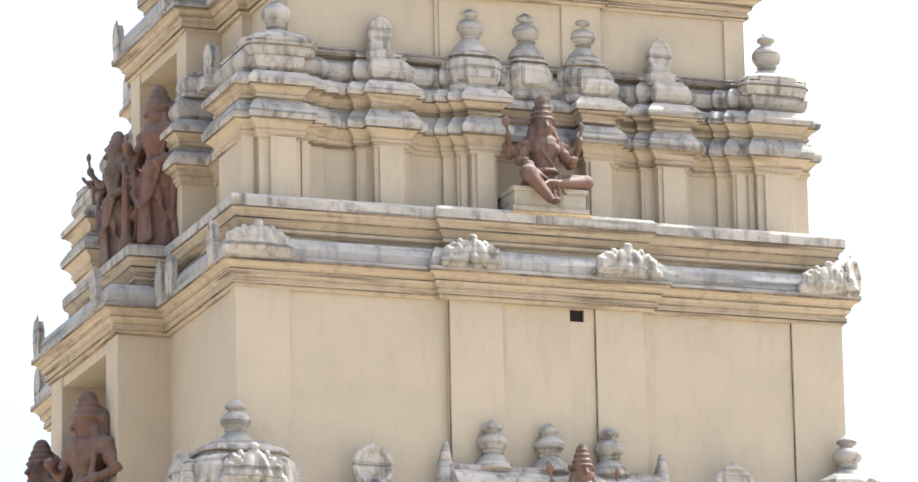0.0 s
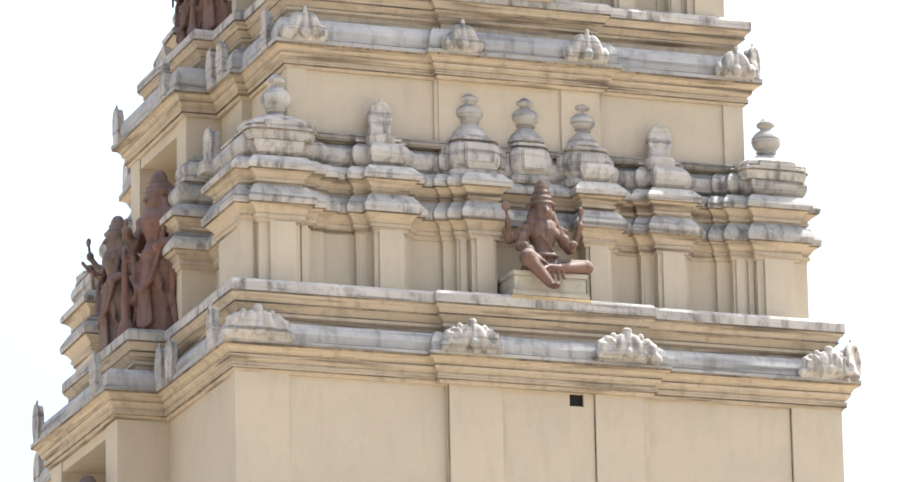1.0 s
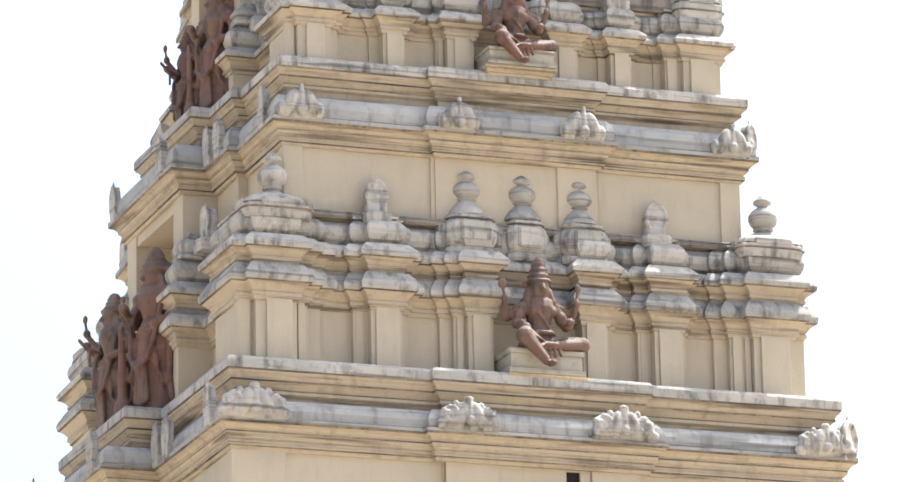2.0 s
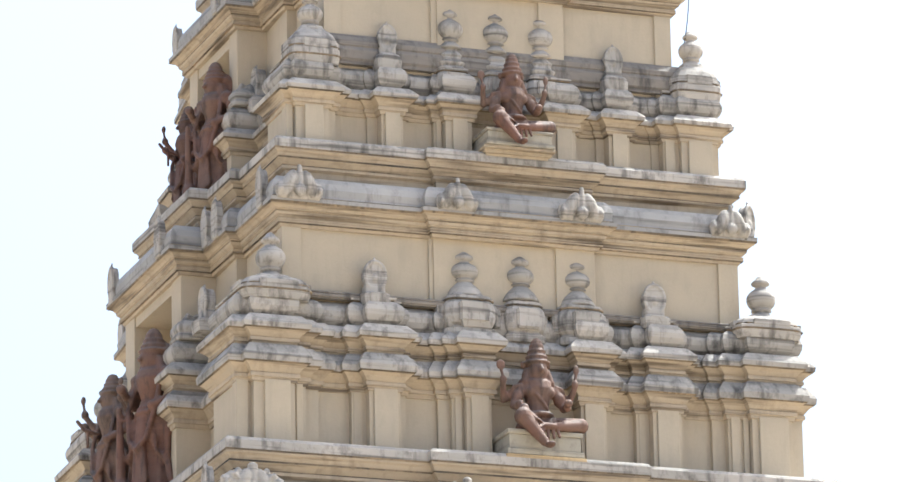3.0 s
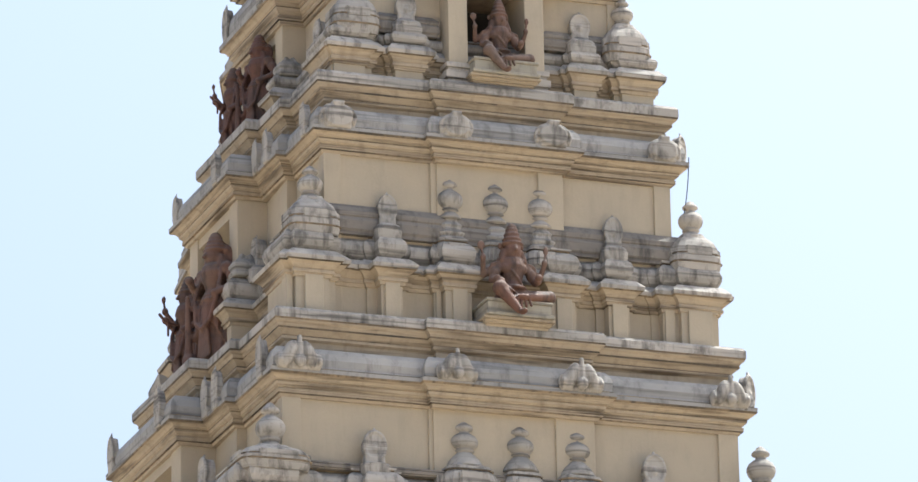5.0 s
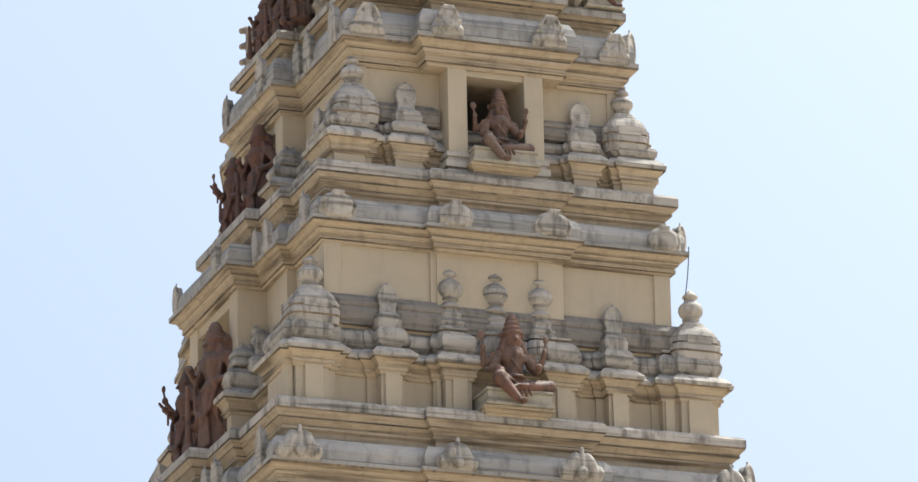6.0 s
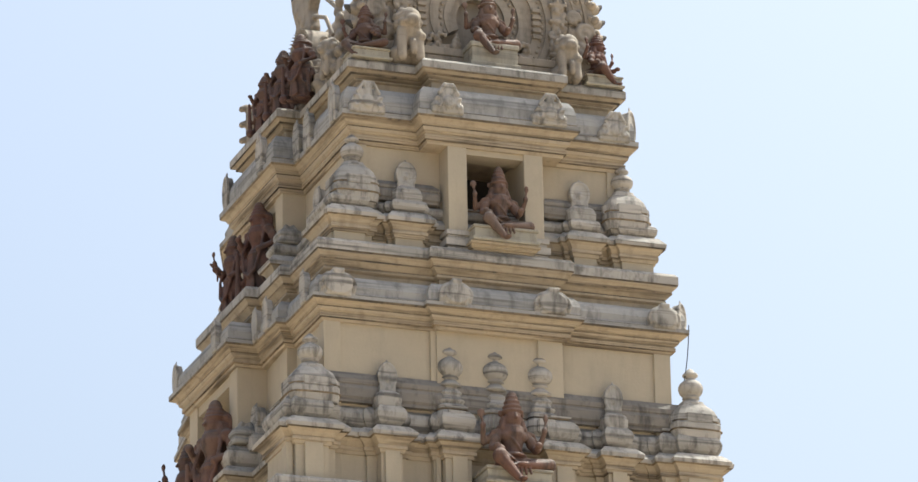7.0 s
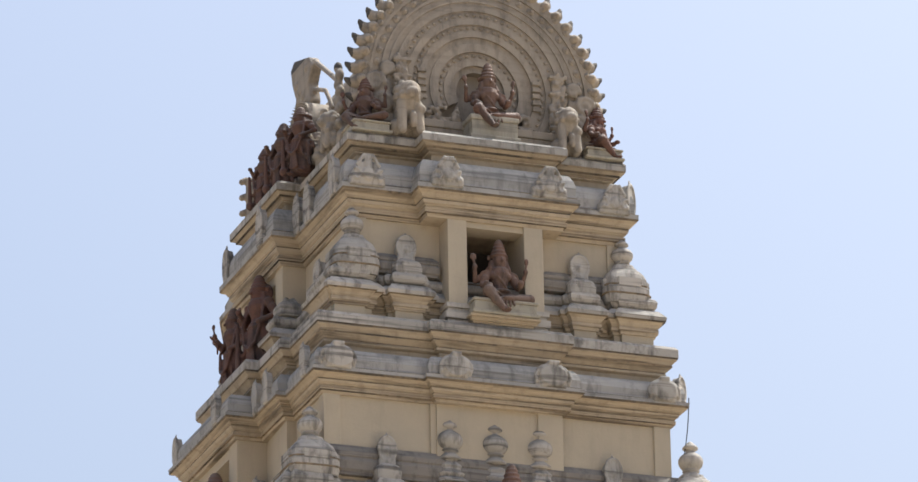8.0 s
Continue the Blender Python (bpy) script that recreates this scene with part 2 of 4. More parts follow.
def scroll_mesh(w, h, t, mat, seed, style=0):
    """An ornament on the band, facing -y, its foot at z=0. 3: stepped block with curls; 0: winged leaf with volutes; 1: two lobes beside a finger; 2: round plaque with a pot neck."""
    rnd = random.Random(seed)
    bm = bmesh.new()
    box(bm, -w * .34, w * .34, -t * .22, t * .5, 0, h * .55)
    if style == 2:
        bmesh.ops.create_cone(bm, cap_ends=True, segments=24, radius1=.92, radius2=1, depth=1, matrix=Matrix.Translation((0, 0, h * .40)) @ Matrix.Diagonal((w * .38, t * .8, h * .40, 1)) @ Matrix.Rotation(math.pi / 2, 4, "X"))
        blob(bm, (0, -t * .30, h * .40), (w * .30, t * .16, h * .32), 16, 10)
        for s in (-1, 1):
            limb(bm, (s * w * .10, -t * .2, h * .78), (s * w * .30, -t * .2, h * .62), .03, .03, 8)
        box(bm, -w * .10, w * .10, -t * .42, t * .4, h * .55, h * .90, .012)
        box(bm, -w * .15, w * .15, -t * .48, t * .4, h * .86, h * 1.0, .012)
        for s in (-1, 1):
            for k in range(7):
                a = math.pi * (-.12 + .56 * k / 6)
                b = math.pi * (-.12 + .56 * (k + 1) / 6)
                limb(bm, (s * w * .47 * math.cos(a), -t * .12, h * (.40 + .47 * math.sin(a))), (s * w * .47 * math.cos(b), -t * .12, h * (.40 + .47 * math.sin(b))), .022, .022, 8)
            box(bm, s * w * .28 - w * .2, s * w * .28 + w * .2, -t * .05, t * .5, 0, h * .5)
    elif style == 3:
        box(bm, -w * .48, w * .48, -t * .35, t * .5, 0, h * .34, .02)
        box(bm, -w * .40, w * .40, -t * .42, t * .5, h * .10, h * .52, .03)
        box(bm, -w * .26, w * .26, -t * .46, t * .5, h * .40, h * .72, .03)
        box(bm, -w * .11, w * .11, -t * .52, t * .5, h * .55, h * .98, .015)
        blob(bm, (0, -t * .52, h * .34), (w * .16, t * .14, h * .20), 14, 8)
        for s in (-1, 1):
            for k in range(9):
                a, b = 1.2 + 4.6 * k / 9, 1.2 + 4.6 * (k + 1) / 9
                ra, rb = .13 * (1 - .5 * k / 9), .13 * (1 - .5 * (k + 1) / 9)
                limb(bm, (s * w * (.32 + ra * math.cos(a)), -t * .46, h * (.30 + 1.5 * ra * math.sin(a))), (s * w * (.32 + rb * math.cos(b)), -t * .46, h * (.30 + 1.5 * rb * math.sin(b))), .018, .016, 6)
            limb(bm, (s * w * .13, -t * .5, h * .92), (s * w * .30, -t * .42, h * .62), .022, .022, 6)
    elif style == 1:
        limb(bm, (0, -t * .5, h * .30), (0, -t * .35, h * .98), w * .06, w * .05, 12)
        blob(bm, (0, -t * .5, h * .22), (w * .12, t * .4, h * .2))
        for s in (-1, 1):
            turn = Matrix.Rotation(s * -.35, 4, "Y")
            blob(bm, (s * w * .20, -t * .25, h * .45), (w * .14, t * .5, h * .46), 16, 10, turn)
            blob(bm, (s * w * .38, -t * .15, h * .26), (w * .11, t * .42, h * .26), 12, 8)
            blob(bm, (s * w * .40, -t * .5, h * .24), (w * .05, t * .2, h * .11), 10, 8)
            box(bm, s * w * .3 - w * .14, s * w * .3 + w * .14, -t * .1, t * .5, 0, h * .4)
    else:
        box(bm, -w * .46, w * .46, -t * .25, t * .4, 0, h * .35)
        limb(bm, (0, -t * .5, h * .30), (0, -t * .3, h * .92), w * .055, w * .05, 12)
        blob(bm, (0, -t * .25, h * .92), (w * .075, t * .35, h * .10))
        blob(bm, (0, -t * .55, h * .26), (w * .08, t * .35, h * .16))
        for s in (-1, 1):
            blob(bm, (s * w * .13, -t * .3, h * .44), (w * .10, t * .5, h * .42), 14, 8, Matrix.Rotation(s * -.3, 4, "Y"))
            # volute
            n = 11
            for k in range(n):
                a, b = 2 + 5.2 * k / n, 2 + 5.2 * (k + 1) / n
                ra, rb = .125 * (1 - .55 * k / n), .125 * (1 - .55 * (k + 1) / n)
                limb(bm, (s * w * (.31 + ra * math.cos(a)), -t * .5, h * (.40 + 2.1 * ra * math.sin(a))), (s * w * (.31 + rb * math.cos(b)), -t * .5, h * (.40 + 2.1 * rb * math.sin(b))), .026, .024, 8)
            blob(bm, (s * w * .30, -t * .1, h * .38), (w * .15, t * .42, h * .34))
            blob(bm, (s * w * .44, -t * .2, h * .16), (w * .075, t * .38, h * .16))
            for i in range(3):
                blob(bm, (s * w * (.20 + .10 * i), -t * .15, h * (.76 - .12 * i) + rnd.uniform(-.03, .03) * h), (w * .05, t * .35, h * .12), 8, 6)
    return fused(bm, "scroll", mat, .013)


def roof_mesh(w, h, mat, square=0.55, d=None, tiers=0):
    """A pavilion's bulging roof with eave lip, ribbed dome, collar and cap, standing on z=0."""
    bm = bmesh.new()
    r = w / 2
    if tiers == 3:
        lathe(bm, [(r * .92, -.10), (r * .98, -.04), (r, .02), (r, h * .20), (r * .95, h * .27), (r * .93, h * .36), (r * .90, h * .50), (r * .80, h * .66), (r * .66, h * .78), (r * .54, h * .85), (r * .52, h * .89), (r * .46, h * .92), (r * .42, h)], n=28, square=square)
    elif tiers == 2:
        lathe(bm, [(r * .92, -.03), (r * 1.0, 0), (r * 1.0, h * .06), (r * .84, h * .10), (r * .82, h * .13), (r * .95, h * .19), (r * 1.0, h * .30), (r * .96, h * .40), (r * .84, h * .46), (r * .88, h * .48), (r * .90, h * .53), (r * .74, h * .57),
                   (r * .66, h * .59), (r * .74, h * .63), (r * .76, h * .66), (r * .60, h * .70), (r * .56, h * .76), (r * .62, h * .80), (r * .58, h * .83), (r * .46, h * .88), (r * .40, h * .95), (r * .36, h)], n=24, square=square)
    elif tiers:
        lathe(bm, [(r * .9, -.03), (r * 1.0, 0), (r * 1.0, h * .06), (r * .86, h * .10), (r * .80, h * .12), (r * .84, h * .16), (r * .86, h * .26), (r * .80, h * .33), (r * .92, h * .36), (r * .93, h * .42), (r * .74, h * .46),
                   (r * .62, h * .48), (r * .68, h * .54), (r * .74, h * .64), (r * .72, h * .76), (r * .60, h * .86), (r * .66, h * .88), (r * .62, h * .92), (r * .46, h * .97), (r * .34, h)], n=24, square=square)
    else:
        lathe(bm, [(r * .96, -.03), (r * 1.0, 0), (r * 1.0, h * .10), (r * .86, h * .14), (r * .84, h * .18), (r * .95, h * .24), (r * 1.0, h * .36), (r * 1.0, h * .56), (r * .95, h * .68), (r * .84, h * .76),
                   (r * .86, h * .82), (r * .84, h * .87), (r * .68, h * .90), (r * .60, h * .96), (r * .5, h)], n=24, square=square)
    # raised flat ribs on the front and sides
    lo, hi = ((.46, .46), (.22, .16), (.29, .26), (.36, .30))[int(tiers)]
    for ax in range(4):
        a = ax * math.pi / 2
        turn = Matrix.Rotation(a, 4, "Z")
        g = bmesh.ops.create_cube(bm, size=1.0, matrix=turn @ Matrix.Translation((0, -r * (.85 if tiers in (1, 3) else 1.0), h * lo)) @ Matrix.Diagonal((w * .54, w * .16, h * hi, 1)))
        bmesh.ops.bevel(bm, geom=list({e for v in g["verts"] for e in v.link_edges}), offset=min(w, h) * .035, segments=2, affect="EDGES")
    if tiers == 1:
        for ax in range(4):
            m = Matrix.Rotation(ax * math.pi / 2, 4, "Z") @ Matrix.Translation((0, -r * .72, h * .68))
            bmesh.ops.create_cone(bm, cap_ends=True, segments=12, radius1=h * .15, radius2=h * .12, depth=w * .12, matrix=m @ Matrix.Rotation(math.pi / 2, 4, "X"))
    if d:
        bmesh.ops.scale(bm, vec=(1, d / w, 1), verts=bm.verts)
    return finish(bm, "pavilion_roof", mat)


# ---------------------------------------------------------------- storeys
TOWER = tagged(new("temple_tower", None), "tall cream-plastered stepped temple tower with weathered white roof pavilions", "temple tower")


def cornice(parent, plan, z, zs, ledge_in, upper):
    """Cream cornice, pale weathered roll band, and the ledge above it; zs: heights of band foot, band top, ledge foot, slab foot, slab top."""
    a, b, c, d, e = zs
    h = a - z
    part("cornice", sweep(plan, [(-.3, z - .01), (.035, z - .01), (.05, z + h * .12), (.075, z + h * .14), (.075, z + h * .20), (.066, z + h * .215), (.066, z + h * .235), (.076, z + h * .25), (.076, z + h * .31), (.055, z + h * .34), (.06, z + h * .40), (.078, z + h * .42), (.08, z + h * .455),
                                 (.10, z + h * .50), (.11, z + h * .62), (.095, z + h * .65), (.112, z + h * .70), (.128, z + h * .72), (.125, z + h * .76), (.15, z + h * .86), (.19, z + h * .92), (.19, a - .012), (.175, a - .004), (-.3, a - .004)]),
         YELLOW, parent, "yellow-cream moulded cornice with dark mould in the grooves")
    part("joint", sweep(plan, [(.14, a - .018), (.193, a - .018), (.203, a - .002), (.203, a + .006), (.14, a + .006)]), MOULD, parent)
    g = b - a
    part("roll_band", sweep(plan, [(-.3, a), (.20, a), (.205, a + g * .16), (.165, a + g * .2), (.16, a + g * .3), (.17, a + g * .55), (.145, a + g * .8), (.10, b), (-.3, b)]),
         GREY, parent, "white rolled band with grey mould")
    part("joint", sweep(plan, [(.13, a + g * .165), (.172, a + g * .17), (.172, a + g * .22), (.13, a + g * .225)]), MOULD, parent)
    k = d - c
    i = ledge_in
    part("ledge", sweep(upper, [(i - .3, b - .004), (i - .17, b - .004), (i - .17, c), (i - .12, c + k * .08), (i - .12, c + k * .2), (i - .14, c + k * .24), (i - .09, c + k * .45), (i - .06, c + k * .52), (i - .07, c + k * .6),
                               (i - .045, c + k * .78), (i - .015, c + k * .86), (i - .015, d), (i - .3, d)]), YELLOW, parent, "cream stepped ledge moulding")
    for zz, dd in ((c + k * .23, i - .137), (c + k * .57, i - .066), (d - .004, i - .012)):
        part("joint", sweep(upper, [(dd - .03, zz - .011), (dd + .007, zz - .011), (dd + .007, zz + .009), (dd - .03, zz + .009)]), MOULD, parent)
    for zz, dd in ((z + h * .13, .064), (z + h * .65, .102)):
        part("joint", sweep(plan, [(dd - .03, zz - .008), (dd + .007, zz - .008), (dd + .007, zz + .006), (dd - .03, zz + .006)]), MOULD, parent)
    part("ledge_slab", sweep(upper, [(i - .3, d), (i, d + .002), (i, d + (e - d) * .7), (i - .03, e), (i - .3, e)]), WHITE, parent, "pale weathered ledge slab")


def pilaster(parent, x0, x1, yf, z0, z1, proud=0.035, mat=None):
    bm = box(bmesh.new(), x0, x1, yf - proud, yf + .14, z0, z1, 0.008)
    part("pilaster", bm, mat or CREAM, parent)


def bay_porch(parent, hx, proud, near, far, z0, z1, open_z):
    """The porch on the side: two jambs, a lintel and a back wall round a doorway, projecting from the storey's side."""
    x0, x1 = -hx - proud, -hx + .02
    ya, yb = YC - near, YC + far
    w = (yb - ya) * .165
    for p, q in ((ya, ya + w), (yb - w, yb)):
        part("jamb", box(bmesh.new(), x0, x1, p, q, z0, z1, 0.01), CREAM, parent)
    part("lintel", box(bmesh.new(), x0 + .02, x1, ya + w, yb - w, open_z, z1), CREAM, parent)
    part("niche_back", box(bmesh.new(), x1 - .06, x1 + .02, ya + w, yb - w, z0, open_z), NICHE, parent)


# widths, fronts and heights of the storeys, from low to high
LEVELS = [
    # half width, front y, wall foot, wall top, (band foot, band top, ledge foot, slab foot, slab top), ledge out, front bay (half, proud), side bay (near half, far half, proud), side step
    dict(hx=3.60, yf=0.00, z0=12.2, z1=15.55, zs=(15.83, 16.10, 16.19, 16.46, 16.60), out=0.08, fb=(1.24, .09), sb=(1.37, 1.38, .62), st=0.0, lean=.08, pil=(-3.625, -3.0, -1.15, -.52, .59, 1.17, 3.0, 3.625)),
    dict(hx=2.77, yf=0.61, z0=16.6, z1=19.27, zs=(19.51, 19.83, 19.95, 20.18, 20.31), out=0.12, fb=(.98, .09), sb=(1.10, 1.14, .53), st=.12, lean=.22, pil=(-2.79, -2.56, -1.03, -.54, .50, .98, 2.54, 2.79)),
    dict(hx=2.14, yf=0.90, z0=20.2, z1=22.35, zs=(22.57, 22.87, 22.98, 23.20, 23.34), out=0.12, fb=(.78, .09), sb=(1.12, .76, .46), st=.12, lean=.30, pil=(-2.16, -1.95, -.85, -.36, .47, .78, 1.95, 2.16)),
    dict(hx=1.67, yf=1.14, z0=23.3, z1=24.68, zs=(24.97, 25.36, 25.50, 25.62, 25.74), out=0.10, fb=(.82, .26), sb=(.97, .68, .30), st=0.0, lean=.44, pil=(-1.69, -1.52, 1.52, 1.69)),
]
STOREYS = [TOWER] * 4


def level_plan(v, inset=0.0):
    hx, hd = v["hx"], YC - v["yf"]
    f, fp = v["fb"]
    s, s2, sp = v["sb"]
    s2, sp = s2 - inset, sp - inset
    q = min(s + .85, hd - .5)
    st = v["st"]
    # the ring takes the sides as the right-hand one; its list runs on the left from the far end to the near one
    return ring([(-hx, -f, 0), (-f, f, fp), (f, hx, 0)], [(-hd, -q, 0), (-q, -s2, st), (-s2, s, sp), (s, q, st), (q, hd, 0)], hx, hd, v["lean"])


for v in LEVELS:
    e = TOWER
    hx, yf, z0, z1 = v["hx"], v["yf"], v["z0"], v["z1"]
    f, fp = v["fb"]
    s, s2, sp = v["sb"]
    hd = YC - yf
    q = min(s + .85, hd - .5)
    cornice(e, level_plan(v), z1, v["zs"], v["out"], level_plan(v, 0.0 if v is LEVELS[3] else .18))
    if v is LEVELS[3]:
        # front niche cut through the wall
        part("wall", sweep(ring([(-hx, -.36, 0), (-.36, .36, -.75), (.36, hx, 0)], [(-hd, 0, 0), (0, hd, .004)], hx, hd, v["lean"]), [(0, z0), (0, z1)]), CREAM, e)
        for a, b in ((-.60, -.36), (.36, .60)):
            part("niche_pillar", box(bmesh.new(), a, b, yf - fp - .03, yf + .02, z0, z1, .01), CREAM, e)
            foot = bmesh.new()
            for o, p, q in ((.05, 0, .06), (.03, .06, .11), (.055, .11, .20), (.02, .20, .25), (.045, .25, .31)):
                box(foot, a - o, b + o, yf - fp - .03 - o, yf, z0 + p, z0 + q, .008)
            part("pillar_foot", foot, WHITE, e, "mouldy white stepped pillar foot")
        part("lintel", box(bmesh.new(), -.36, .36, yf - fp, yf + .02, 24.60, z1), CREAM, e)
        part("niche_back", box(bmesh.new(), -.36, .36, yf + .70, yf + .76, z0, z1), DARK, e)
    else:
        part("wall", sweep(ring([(-hx, hx, 0)], [(-hd, -q, 0), (-q, q, v["st"]), (q, hd, 0)], hx, hd, v["lean"]), [(0, z0), (0, z1)]), CREAM, e)
        if v is LEVELS[0]:
            # the panel leaves a square vent hole free
            for a, b, c, d in ((-1.17, .29, z0, z1), (.46, f, z0, z1), (.29, .46, z0, 15.39), (.29, .46, 15.53, z1)):
                part("bay_panel", box(bmesh.new(), a, b, yf - .05, yf + .02, c, d), CREAM, e)
            for x, y in ((-1.156, yf - .06), (.584, yf - .052), (2.994, yf - .005)):
                part("joint", box(bmesh.new(), x - .0045, x + .0045, y - .012, y + .03, z0, z1), MOULD, e)
        else:
            part("bay_panel", box(bmesh.new(), -f, f, yf - .05, yf + .02, z0, z1), CREAM, e)
    p = v["pil"]
    for a, b in zip(p[::2], p[1::2]):
        pilaster(e, a, b, yf if abs(a) > f + .01 else yf - .05, z0, z1, 0.03)
    bay_porch(e, hx, sp, s, s2, z0, z1, z1 - .13)

# ---------------------------------------------------------------- pavilion rows on the ledges
def row_plan(hx, yf, front, side, lean):
    return ring(front, side, hx, YC - yf, lean)


def kuta(parent, x, y, z, w, h, fr, fh, mat=None, square=.42, d=None, tiers=0):
    mat = mat or WHITE
    key = (round(w, 3), round(h, 3), mat.name, square, d, tiers)
    if key not in ROOFS:
        ROOFS[key] = roof_mesh(w, h, mat, square, d, tiers)
    k2 = (round(fr, 3), round(fh, 3), tiers > 1)
    if k2 not in FINIALS:
        FINIALS[k2] = finial_mesh(fr, fh, WHITE, tiers > 1)
    r = shared("pavilion_roof", ROOFS[key], parent, pose(x, y, z))
    kr = ("ring", round(w, 3), round(h, 3), square, tiers, d)
    if kr not in ROOFS:
        rb = bmesh.new()
        for rr, hh in {0: ((.855, .785),), 1: ((.75, .455),), 2: ((.855, .465),), 3: ((.945, .285), (1.0, .02))}[tiers]:
            lathe(rb, [(rr * w / 2, hh * h - .010), (rr * w / 2 + .012, hh * h - .006), (rr * w / 2 + .012, hh * h + .008), (rr * w / 2, hh * h + .012)], n=24, square=square)
        if d:
            bmesh.ops.scale(rb, vec=(1, d / w, 1), verts=rb.verts)
        ROOFS[kr] = finish(rb, "joint", MOULD)
    shared("joint", ROOFS[kr], r, Matrix.Identity(4))
    shared("finial", FINIALS[k2], r, pose(0, 0, h - .03))
    return r


ROOFS, FINIALS, ARCHES, SCROLLS = {}, {}, {}, {}


def panjara(parent, x, y, z, w, h, aw, ah, turn=0):
    key = ("p", round(w, 3), round(h, 3))
    if key not in ROOFS:
        ROOFS[key] = roof_mesh(w, h, WHITE, .7, None, 3)
    k2 = (round(aw, 3), round(ah, 3))
    if k2 not in ARCHES:
        ARCHES[k2] = arch_mesh(aw, ah, .16, WHITE)
    r = shared("niche_roof", ROOFS[key], parent, pose(x, y, z, 0, 0, turn))
    shared("gable", ARCHES[k2], r, pose(0, -.02, h * .8))
    return r


def entablature(parent, plan, z0, zc, eaves, roll):
    """Row wall, then one or two eaves (flared capital moulding and white lip), then the roll behind the roofs."""
    part("row_wall", sweep(plan, [(0, z0), (0, zc)]), CREAM, parent)
    z = zc
    for zb, zt, out in eaves:
        h = zb - z
        part("eave_moulding", sweep(plan, [(-.03, z - .004), (.02, z - .004), (.03, z + h * .2), (.05, z + h * .22), (.05, z + h * .42), (.035, z + h * .46), (out * .55, z + h * .75), (out * .9, zb - .01), (-.03, zb - .01)]), YELLOW, parent)
        g = zt - zb
        part("eave", sweep(plan, [(-.03, zb - .008), (out, zb - .004), (out + .01, zb + g * .3), (out - .01, zb + g * .5), (out * .45, zt), (-.03, zt)]), WHITE, parent, "weathered white eave")
        part("joint", sweep(plan, [(out * .55, zb - .018), (out * .85 + .004, zb - .018), (out * .93 + .004, zb - .008), (out * .93 + .006, zb + .002), (out * .6, zb + .002)]), MOULD, parent)
        z = zt - .002
    h = roll - z
    part("roof_band", sweep(plan, [(-.06, z), (-.035, z), (-.03, z + .06 * h), (.02, z + .18 * h), (.045, z + .34 * h), (.05, z + .5 * h), (.03, z + .66 * h), (-.01, z + .78 * h), (-.05, z + .85 * h), (-.055, z + .88 * h), (-.06, z + .885 * h)]),
         WHITE, parent, "bulging weathered white roof band")
    part("joint", sweep(plan, [(-.06, z + .85 * h), (-.040, z + .855 * h), (-.040, z + .90 * h), (-.06, z + .902 * h)]), MOULD, parent)
    part("roof_lip", sweep(plan, [(-.06, z + .89 * h), (-.022, z + .895 * h), (-.018, z + .95 * h), (-.035, z + .98 * h), (-.06, roll)]), WHITE, parent)


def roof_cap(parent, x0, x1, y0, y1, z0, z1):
    """The mouldy upper band that runs straight behind the pavilions, its colour darkened for the shade there."""
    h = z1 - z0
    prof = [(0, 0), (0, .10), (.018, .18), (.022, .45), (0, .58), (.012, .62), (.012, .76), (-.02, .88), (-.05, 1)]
    part("roof_cap", sweep([(x0, y0), (x1, y0), (x1, y1), (x0, y1)], [(d, z0 + q * h) for d, q in prof]), MOULDY_SHADE, parent, "grey-brown mouldy cap of the roof band, darkened for shade")


# row on the wide storey's ledge
e = STOREYS[1]
YB = 0.36
F = [(-3.40, -3.24, 0), (-3.24, -2.76, .10), (-2.76, -2.60, 0), (-2.60, -2.42, -.09), (-2.42, -2.04, -.15), (-2.04, -1.87, -.06), (-1.87, -1.50, .06), (-1.50, -1.40, -.06), (-1.40, -1.0, -.15), (-1.0, -.86, -.09), (-.86, -.72, -.02),
     (-.72, -.42, .08), (-.42, .66, -.145), (.66, .97, .08), (.97, 1.08, -.06), (1.08, 1.39, -.15), (1.39, 1.55, -.06), (1.55, 1.90, .06), (1.90, 1.98, -.06), (1.98, 2.34, -.15), (2.34, 2.50, -.09), (2.50, 2.76, 0), (2.76, 3.26, .10), (3.26, 3.40, 0)]
H = YC - YB
S = [(-H, -H + .87, 0), (-H + .87, -1.42, -.35), (-1.42, -1.12, .06), (-1.12, 1.12, -.6), (1.12, 1.42, .06), (1.42, H - .87, -.35), (H - .87, H, 0)]
entablature(e, row_plan(3.40, YB, F, S, .10), 16.6, 17.34, [(17.55, 17.76, .15), (17.94, 18.10, .15)], 18.46)
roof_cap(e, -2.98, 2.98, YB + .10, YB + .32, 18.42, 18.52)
for a, b, pr in ((-3.42, -3.28, .03), (-3.12, -2.82, .14), (-2.72, -2.64, .03), (-2.02, -1.92, -.05), (-1.82, -1.54, .09), (-.83, -.75, .01), (-.67, -.46, .115), (.70, .93, .115), (1.42, 1.52, -.05), (1.60, 1.86, .09), (2.53, 2.64, .03), (2.68, 2.75, .03), (2.84, 3.2, .14), (3.28, 3.42, .03)):
    pilaster(e, a, b, YB, 16.6, 17.36, pr)
kuta(e, -2.96, YB + .12, 18.40, .84, .22, .15, .55, d=.62, tiers=3)
